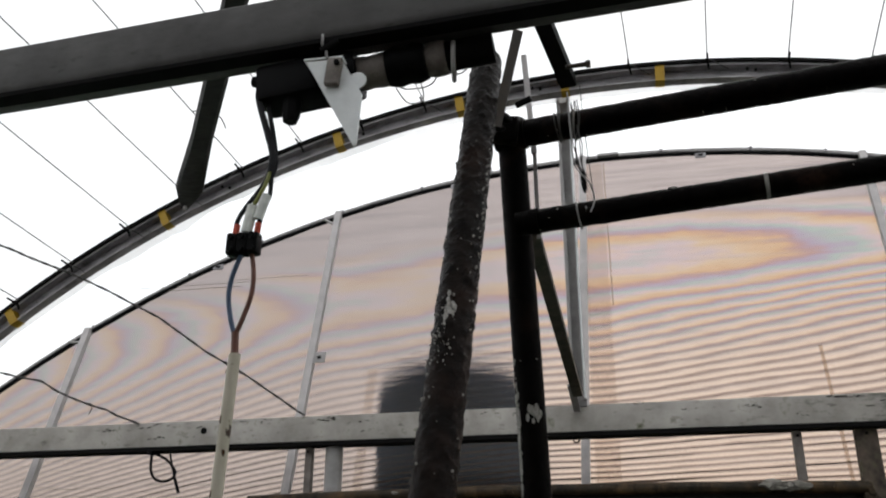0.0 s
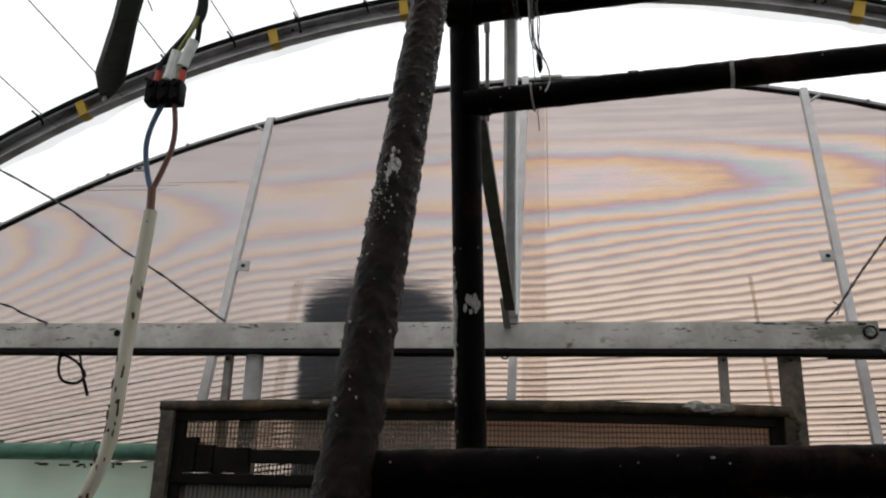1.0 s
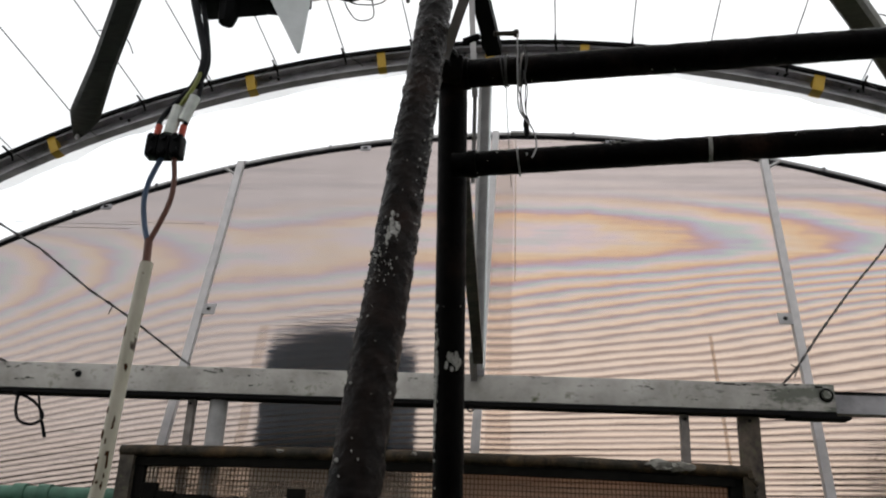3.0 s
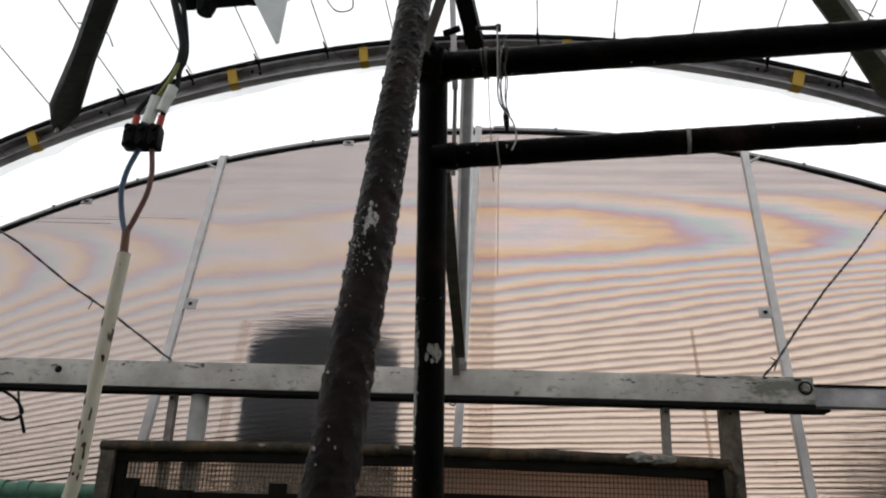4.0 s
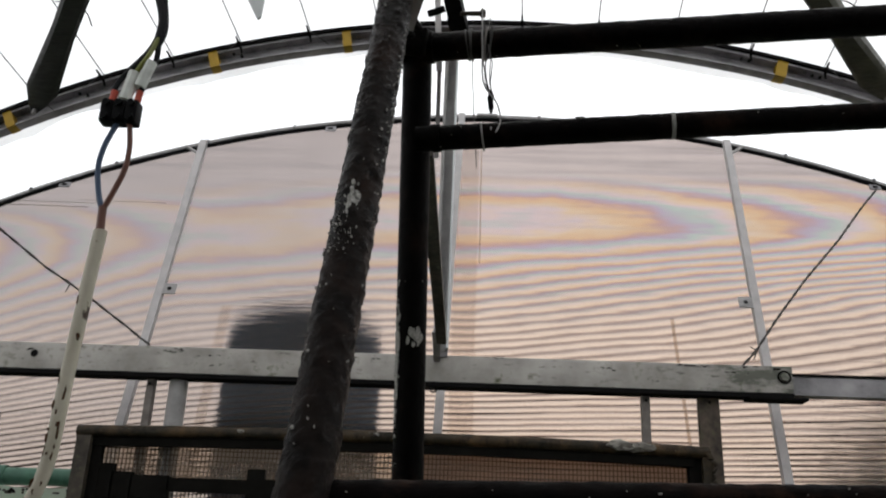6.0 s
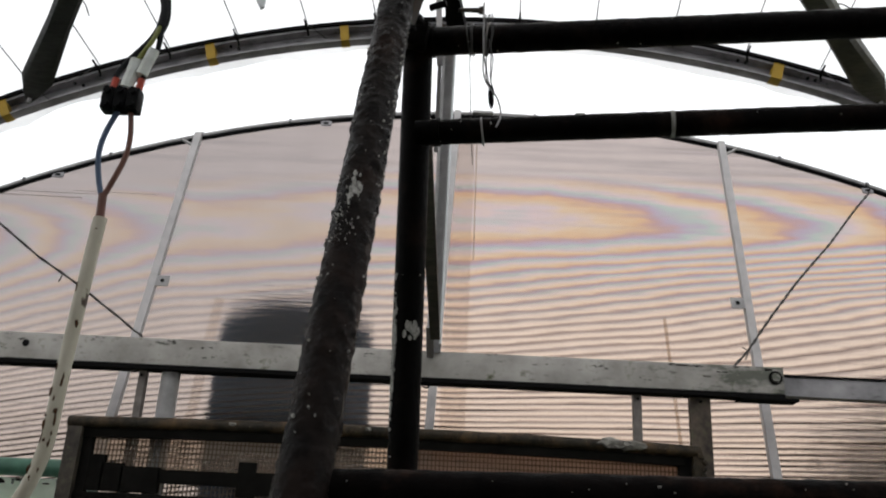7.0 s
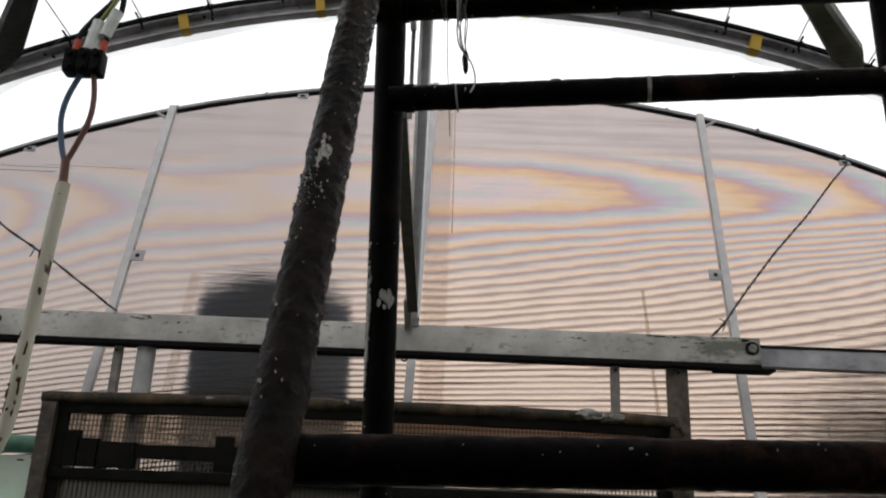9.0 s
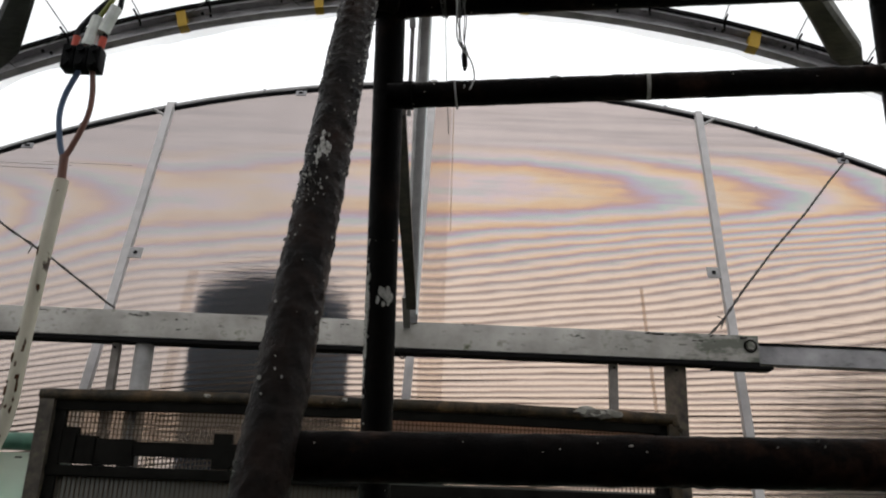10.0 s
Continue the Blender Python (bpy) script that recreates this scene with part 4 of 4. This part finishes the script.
    add(r, *pipe_b, 0.0238, 14, 33, size=(0.0012, 0.0034), where=(0.81, 0.003, -0.5, 0.2))
    ring(pipe_b, 0.437, 0.0243, 0.0034, M_FLAKE, "tape_ring", "pale worn tape ring")
    ring(pipe_b, 0.035, 0.0262, 0.008, M_PIPE_BLACK, "weld_collar")
    ring(pipe_a, 0.05, 0.031, 0.010, M_PIPE_BLACK, "weld_collar")
    a, b = Vector(pipe_a[0]), Vector(pipe_a[1])
    d = (b - a).normalized()
    for n, t in enumerate((0.118, 0.122, 0.127, 0.150, 0.153)):
        child("wire_tie", torus(a.lerp(b, t), 0.0295 + 0.0004 * n, 0.0016, d + Vector((0.05 * n, 0.1 * (n % 2), 0.10 - 0.06 * n)), 20, 5), M_WIRE if n < 3 else M_STRUT, r)
    rnd = random.Random(8)
    for n in range(5):
        x = 0.018 + 0.004 * n
        pts = [Vector((x + rnd.gauss(0, 0.002), 1.378 + rnd.gauss(0, 0.004), z)) for z in (2.615, 2.58, 2.55, 2.52)] + [Vector((0.030 + rnd.gauss(0, 0.003), 1.385, 2.48)), Vector((0.034 + rnd.gauss(0, 0.003), 1.388, 2.452))]
        child("hanging_wire", sweep(smooth_path(pts, 5), 0.0011, 4), M_WIRE, r)
    child("plug", sweep([(0.034, 1.388, 2.462), (0.034, 1.388, 2.450), (0.036, 1.388, 2.428), (0.036, 1.388, 2.418)], [0.003, 0.0055, 0.005, 0.002], 8), M_BLACKPL, r)
    c = Vector((0.015, 1.37, 2.56))
    child("wire_tail", sweep(smooth_path([c + Vector((0.0, -0.02, 0.06)), c + Vector((0.002, -0.015, -0.03)), c + Vector((0.006, 0, -0.09)), c + Vector((0.03, 0.0, -0.13)), c + Vector((0.038, 0.0, -0.165)), c + Vector((0.03, -0.01, -0.195))], 6), 0.0016, 5), M_POST, r, "thin pale tie wire")
    child("wire_hook", torus((0.032, 1.385, 2.384), 0.005, 0.0015, (0.3, 1, 0.2), 14, 5, arc=0.7), M_POST, r)
    child("wire_tie", torus((0.022, 1.411, 2.382), 0.0255, 0.002, (1, -0.1, 0.1), 18, 5), M_POST, r, "pale tie wire")
    # Clamps at the top joint.
    child("clamp", box((0.05, 0.05, 0.05), Matrix.Translation((-0.112, 1.40, 2.575)) @ pose(0, 0, 0, 12, 8, 0), 0.008), M_PIPE_BLACK, r)
    child("clamp_bolt", sweep([(-0.085, 1.345, 2.60), (-0.055, 1.335, 2.605)], 0.007, 6), M_DARKSTEEL, r)
    for x, y, z in ((-0.118, 1.30, 2.56), (-0.13, 1.28, 2.53)):
        child("weld_bead", sweep(line((x, y, z), (x + 0.02, y + 0.05, z + 0.01), 4), [0.006, 0.009, 0.008, 0.009, 0.005], 8, wob=0.2), M_PIPE_BLACK, r)
    s = thing("hanger_strap", "pale flat steel straps hanging from the near beam", "steel strap", at=(-0.08, 1.3, 2.6))
    for a, b, w in (((-0.055, 1.16, 2.64), (-0.115, 1.28, 2.52), 0.009), ((-0.080, 1.47, 2.80), (-0.066, 1.475, 2.56), 0.006), ((-0.066, 1.478, 2.58), (-0.064, 1.478, 2.37), 0.004)):
        child("strap", extrude_profile([(-0.002, -w), (0.002, -w), (0.002, w), (-0.002, w)], [a, b], (1, 0, 0)), M_FRAME, s)


# ---------------------------------------------------------------- near beam, motor and cables
def make_near_beam():
    b = thing("near_beam", "grey galvanised channel beam carrying the vent motor", "steel beam", at=(-0.5, 1.08, 2.57))
    pts = [(-2.6, 1.165, 2.640), (-1.0, 1.095, 2.648), (0.0, 1.052, 2.664), (2.75, 0.93, 2.71)]
    prof = [(-0.002, -0.035), (0.004, -0.048), (0.014, -0.055), (0.06, -0.055), (0.06, -0.05), (0.016, -0.05), (0.008, -0.044), (0.003, -0.034), (0.003, 0.05), (0.06, 0.05), (0.06, 0.056), (0.004, 0.056), (-0.002, 0.05)]
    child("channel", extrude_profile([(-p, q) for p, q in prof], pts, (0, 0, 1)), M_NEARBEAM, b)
    child("bottom_lip", extrude_profile([(-0.030, -0.061), (0.003, -0.061), (0.003, -0.052), (-0.030, -0.0555)], pts, (0, 0, 1)), M_DARKSTEEL, b, "near-black bottom lip")
    bm = torus((-0.385, 1.062, 2.598), 0.009, 0.0025, (1, 0.4, 0), 14, 6)
    sweep(line((-0.383, 1.075, 2.59), (-0.372, 1.055, 2.555), 3), 0.0028, 6, bm=bm)
    child("eye_bolt", bm, M_POST, b)
    child("wing_nut", box((0.035, 0.008, 0.009), Matrix.Translation((-0.368, 1.052, 2.578)) @ pose(0, 0, 0, 0, -25, 0), 0.003), M_DARKSTEEL, b)
    m = thing("vent_motor", "black gear motor with a drive shaft under the near beam", "electric motor", at=(-0.42, 1.12, 2.55))
    child("gearbox", box((0.120, 0.075, 0.072), Matrix.Translation((-0.458, 1.125, 2.551)) @ pose(0, 0, 0, 0, -6, 0), 0.012), M_BLACKPL, m)
    child("motor_body", sweep(line((-0.405, 1.125, 2.55), (-0.335, 1.125, 2.56), 3), [0.042, 0.047, 0.047, 0.042], 18), M_BLACKPL, m)
    child("cable_gland", sweep([(-0.455, 1.115, 2.52), (-0.455, 1.115, 2.490), (-0.457, 1.115, 2.474)], [0.018, 0.017, 0.013], 8), M_BLACKPL, m)
    child("gland_cap", sweep([(-0.535, 1.12, 2.57), (-0.505, 1.12, 2.562)], [0.010, 0.014], 10), M_BLACKPL, m)
    child("shaft_sleeve", sweep(line((-0.345, 1.13, 2.565), (-0.285, 1.13, 2.57), 4), [0.027, 0.031, 0.029, 0.031, 0.031], 16), M_STRUT, m, "dull grey shaft sleeve")
    child("shaft_sleeve", sweep(line((-0.213, 1.13, 2.577), (-0.178, 1.13, 2.580), 3), [0.029, 0.032, 0.032, 0.030], 16), M_STRUT, m, "dull grey shaft sleeve")
    child("coupling", sweep(line((-0.285, 1.13, 2.57), (-0.215, 1.13, 2.577), 4), [0.032, 0.037, 0.034, 0.037, 0.032], 16), M_BLACKPL, m)
    child("shaft", sweep(line((-0.215, 1.13, 2.577), (-0.095, 1.13, 2.588), 2), 0.027, 16), M_DARKSTEEL, m)
    child("collar", torus((-0.165, 1.125, 2.566), 0.033, 0.004, (1, 0.15, 0), 20, 8), M_POST, m, "pale shaft collar")
    k = thing("motor_bracket", "white painted triangular steel motor bracket", "bracket", at=(-0.36, 1.07, 2.55))
    bm = bmesh.new()
    tri = [Vector((-0.412, 1.06, 2.556)), Vector((-0.347, 1.06, 2.553)), Vector((-0.309, 1.06, 2.48)), Vector((-0.315, 1.06, 2.385)), Vector((-0.320, 1.06, 2.382))]
    fr = [bm.verts.new(v) for v in tri]
    bk = [bm.verts.new(v + Vector((0, 0.005, 0))) for v in tri]
    bm.faces.new(fr)
    bm.faces.new(bk[::-1])
    for i in range(5):
        bm.faces.new((fr[i], bk[i], bk[(i + 1) % 5], fr[(i + 1) % 5]))
    child("plate", bm, M_WHITEMETAL, k)
    child("flange", box((0.07, 0.04, 0.004), Matrix.Translation((-0.38, 1.078, 2.558)) @ pose(0, 0, 0, 0, 2, 0), 0.001), M_WHITEMETAL, k)
    child("rib", box((0.026, 0.014, 0.052), Matrix.Translation((-0.358, 1.053, 2.524)) @ pose(0, 0, 0, 0, 6, 0), 0.004), M_STRUT, k, "dull grey folded rib")
    child("washer", sweep([(-0.319, 1.062, 2.508), (-0.319, 1.066, 2.508)], 0.016, 16), M_WHITEMETAL, k)
    child("bolt", sweep([(-0.350, 1.047, 2.536), (-0.350, 1.040, 2.536)], 0.005, 6), M_DARKSTEEL, k)
    w = thing("loose_wire", "thin bare wire curled beside the motor shaft", "wire", at=(-0.25, 1.15, 2.550))
    child("curl", sweep(smooth_path([(-0.19, 1.15, 2.585), (-0.21, 1.15, 2.542), (-0.25, 1.14, 2.530), (-0.275, 1.15, 2.545), (-0.255, 1.16, 2.515), (-0.225, 1.15, 2.512), (-0.23, 1.15, 2.550)], 8), 0.0013, 5), M_POST, w)
    child("curl", sweep(smooth_path([(-0.13, 1.14, 2.580), (-0.155, 1.14, 2.550), (-0.185, 1.14, 2.562), (-0.15, 1.15, 2.575)], 8), 0.0013, 5), M_POST, w)


def make_cables():
    y = 1.1
    c = thing("motor_cable", "dark motor cable splitting into wires", "cable", at=(-0.48, y, 2.4))
    child("sheath", sweep(smooth_path([(-0.515, y + 0.01, 2.56), (-0.512, y, 2.52), (-0.492, y, 2.455), (-0.477, y, 2.405), (-0.478, y, 2.37)], 8), 0.0062, 9), M_CABLE, c)
    child("sheath", sweep(smooth_path([(-0.50, y + 0.015, 2.55), (-0.497, y + 0.008, 2.51), (-0.482, y + 0.006, 2.45), (-0.472, y + 0.006, 2.39), (-0.479, y, 2.35)], 8), 0.0044, 8), M_CABLE, c)
    child("wire", sweep(smooth_path([(-0.478, y, 2.375), (-0.49, y, 2.345), (-0.515, y, 2.31), (-0.529, y, 2.285), (-0.531, y, 2.262)], 8), 0.0042, 7), M_CABLE, c)
    child("wire", sweep(smooth_path([(-0.477, y, 2.375), (-0.484, y - 0.006, 2.34), (-0.499, y - 0.005, 2.31), (-0.509, y, 2.29)], 8), 0.0036, 7), M_GREENYEL, c, "green and yellow earth wire")
    child("wire", sweep(smooth_path([(-0.476, y, 2.375), (-0.478, y + 0.005, 2.33), (-0.486, y, 2.30), (-0.492, y, 2.262)], 8), 0.0042, 7), M_CABLE, c)
    child("splice_sleeve", sweep([(-0.512, y, 2.262), (-0.503, y - 0.002, 2.308)], 0.0095, 10), M_CLEARWHITE, c, "milky splice sleeve")
    child("splice_sleeve", sweep([(-0.492, y - 0.003, 2.283), (-0.480, y - 0.003, 2.326)], 0.0085, 10), M_CLEARWHITE, c, "milky splice sleeve")
    for x in (-0.531, -0.493):
        child("ferrule", sweep([(x, y, 2.256), (x + 0.002, y, 2.277)], 0.0055, 8), M_RED, c, "red ferrule")
    t = thing("terminal_block", "black plastic strip connector with three ways", "cable connector", at=(-0.51, y, 2.238))
    bm = bmesh.new()
    for i in range(3):
        box((0.0182, 0.024, 0.037), (-0.5325 + i * 0.0185, y, 2.2395), 0.004, bm)
    box((0.055, 0.018, 0.028), (-0.514, y, 2.240), 0.002, bm)
    child("body", bm, M_BLACKPL, t)
    for i in range(3):
        for dz in (-0.011, 0.011):
            s = Vector((-0.5325 + i * 0.0185, y - 0.011, 2.2395 + dz))
            child("screw_turret", sweep([s, s + Vector((0, -0.006, 0))], 0.0055, 8), M_BLACKPL, t)
    o = thing("outgoing_cable", "two insulated wires leaving the connector into a conduit", "cable", at=(-0.51, y, 2.13))
    child("blue_wire", sweep(smooth_path([(-0.517, y, 2.222), (-0.529, y, 2.185), (-0.532, y, 2.15), (-0.524, y, 2.11), (-0.515, y, 2.085)], 8), 0.0042, 8), M_BLUE, o, "blue insulated wire")
    child("brown_wire", sweep(smooth_path([(-0.498, y, 2.222), (-0.492, y, 2.185), (-0.493, y, 2.15), (-0.504, y, 2.112), (-0.514, y, 2.085)], 8), 0.0042, 8), M_BROWN, o, "brown insulated wire")
    child("sheath", sweep([(-0.5145, y, 2.09), (-0.5115, y, 2.04)], 0.006, 9), M_BROWN, o)
    k = thing("conduit", "cream painted steel conduit with rust spots", "conduit", at=(-0.52, y, 1.6))
    path = smooth_path([(-0.5115, y, 2.052), (-0.5165, y, 1.93), (-0.520, y, 1.83), (-0.522, y, 1.75), (-0.530, y, 1.705), (-0.55, y, 1.655), (-0.585, y, 1.59), (-0.62, y, 1.48), (-0.63, y, 1.0), (-0.63, y, 0.02)], 10)
    child("tube", sweep(path, 0.0095, 14), M_CONDUIT, k)
    child("tube_mouth", torus((-0.5114, y, 2.0525), 0.0082, 0.0016, (0, 0, 1), 14, 5), M_CONDUIT, k)
    spots = random.Random(77)
    rusty = [(spots.choice((1.83, 1.80, 1.77, 1.745, 1.70, 1.66)) + spots.gauss(0, 0.012), spots.choice((-0.005, 0.0, 0.003, 0.005))) for _ in range(22)] + [(2.035, 0.001), (1.95, -0.004), (1.90, 0.004)]
    for i, (z, dx) in enumerate(rusty):
        rnd = random.Random(i)
        p = min(path, key=lambda q: abs(q.z - z))
        bm = bmesh.new()
        bmesh.ops.create_icosphere(bm, subdivisions=2, radius=1)
        for v in bm.verts:
            v.co *= 1 + 0.7 * noise.noise(v.co * 1.7 + Vector((i * 5, 0, 0)))
        bmesh.ops.transform(bm, matrix=Matrix.Translation((p.x + dx, p.y - 0.0080 + abs(dx) * 0.25, z)) @ Matrix.Diagonal((0.0032 * rnd.uniform(0.4, 1.2), 0.0016, 0.0080 * rnd.uniform(0.3, 1.1), 1)), verts=bm.verts)
        child("rust_spot", bm, M_SPOT, k, "brown rust spot")


# ---------------------------------------------------------------- roof braces and ridge
def make_braces():
    def brace(a, b, label, mat):
        a, b = Vector(a), Vector(b)
        t = thing("roof_brace", label, "steel brace", "roof braces", at=a)
        far = a + (b - a).normalized() * 2.6
        pts = [a, a + (b - a).normalized() * 0.06, a + (b - a).normalized() * 0.17, a + (b - a).normalized() * 0.5, far]
        d = (far - a).normalized()
        up = Vector((1, 0, 0))
        up = (up - d * up.dot(d)).normalized()
        sd = d.cross(up)
        bm = bmesh.new()
        rings = []
        for p, (w, h) in zip(pts, ((0.010, 0.010), (0.030, 0.012), (0.054, 0.024), (0.040, 0.038), (0.036, 0.038))):
            rings.append([bm.verts.new(p + up * (w * x) + sd * (h * y)) for x, y in ((-1, -0.6), (-0.7, -1), (0.7, -1), (1, -0.6), (1, 0.6), (0.7, 1), (-0.7, 1), (-1, 0.6))])
        for p, q in zip(rings, rings[1:]):
            for i in range(8):
                bm.faces.new((p[i], p[(i + 1) % 8], q[(i + 1) % 8], q[i]))
        bm.faces.new(rings[0])
        bm.faces.new(rings[-1][::-1])
        child("tube", bm, mat, t)
        child("end_bolt", sweep([a + d * 0.03 + sd * 0.02, a + d * 0.03 - sd * 0.03], 0.008, 6), M_POST, t)
        k = a + d * 0.62
        child("tie_wire", sweep(smooth_path([k - up * 0.05 + d * 0.03, k - up * 0.04 + sd * 0.03, k + sd * 0.043, k + up * 0.045 + sd * 0.03, k + up * 0.075 - d * 0.02], 5), 0.0024, 5), M_WIRE, t)
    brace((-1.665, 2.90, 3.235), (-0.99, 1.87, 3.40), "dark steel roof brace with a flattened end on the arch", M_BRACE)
    brace((1.555, 2.90, 3.375), (1.214, 2.484, 3.40), "olive-grey steel roof brace, lit tone in its colour, flattened end on the arch", M_LITBRACE)
    r = thing("ridge_purlin", "dark steel ridge bar running from the arch's crown", "steel bar", at=(-0.07, 2.8, 3.62))
    child("bar", extrude_profile(channel(0.05, 0.06, 0.005), [(-0.055, 2.86, 3.585), (-0.12, 2.45, 3.615), (-0.14, -1.9, 4.0)], (1, 0, 0)), M_DARKSTEEL, r)
    child("cross_pin", sweep([(-0.055, 2.705, 3.578), (0.03, 2.72, 3.59)], [0.008, 0.010], 8), M_RUST, r)
    child("pin_nut", sweep([(0.020, 2.72, 3.59), (0.036, 2.722, 3.592)], 0.016, 6), M_RUST, r, "rusty pin nut")
    child("hanging_wire", sweep(smooth_path([(-0.01, 2.78, 3.54), (0.0, 2.8, 3.3), (0.02, 2.85, 3.02)], 6), 0.0018, 5), M_WIRE, r)


# ---------------------------------------------------------------- outside, seen blurred through the flap
def make_outside():
    t = thing("water_tank", "blue-grey plastic water tank standing outside behind the flap", "water tank", at=(-0.78, 4.15, 0))
    prof = [(0.0, 0.30), (0.03, 0.36), (0.6, 0.37), (1.2, 0.38), (1.8, 0.37), (2.3, 0.375), (2.5, 0.375), (2.69, 0.368), (2.75, 0.345), (2.79, 0.29), (2.805, 0.14)]
    bm = sweep([(-0.78, 4.15, z) for z, _ in prof], [q for _, q in prof], 28)
    child("body", bm, M_TANK, t)
    for z in (0.5, 1.1, 1.7, 2.08, 2.26):
        child("hoop", torus((-0.78, 4.15, z), 0.375, 0.016, (0, 0, 1), 32, 8), M_TANK, t)
    child("lid", sweep([(-0.78, 4.15, 2.80), (-0.78, 4.15, 2.84)], [0.14, 0.12], 20), M_TANK, t)
    s = thing("shrub", "dull green shrub growing outside behind the flap", "shrub", at=(3.2, 6.4, 0))
    child("trunk", sweep(smooth_path([(3.2, 6.4, -0.02), (3.25, 6.4, 0.6), (3.17, 6.42, 1.3), (3.22, 6.4, 2.1)], 5), [0.06 - 0.0025 * i for i in range(16)], 8), M_BARK, s)
    bm = bmesh.new()
    rnd = random.Random(21)
    for i in range(7000):
        c = Vector((3.22 + rnd.gauss(0, 0.38), 6.4 + rnd.gauss(0, 0.32), 2.05 + rnd.gauss(0, 0.48)))
        if c.z > 3.0 - 0.55 * abs(c.x - 3.25) + 0.16 * noise.noise(c * 3) or c.y < 5.4:
            continue
        m = Matrix.Translation(c) @ pose(0, 0, 0, rnd.uniform(0, 360), rnd.uniform(0, 360), rnd.uniform(0, 360))
        l = rnd.uniform(0.025, 0.05)
        bm.faces.new([bm.verts.new(m @ Vector(v)) for v in ((0, -l, 0), (l * 0.4, 0, 0.006), (0, l, 0), (-l * 0.4, 0, 0.006))])
    child("crown", bm, M_LEAF, s, "", False)


make_ground()
make_roof()
make_arch()
make_tie_beam()
make_struts()
make_flap()
make_panel()
make_green_pipe()
make_rack()
make_near_beam()
make_cables()
make_braces()
make_roof_wires()
make_flap_stays()
make_outside()
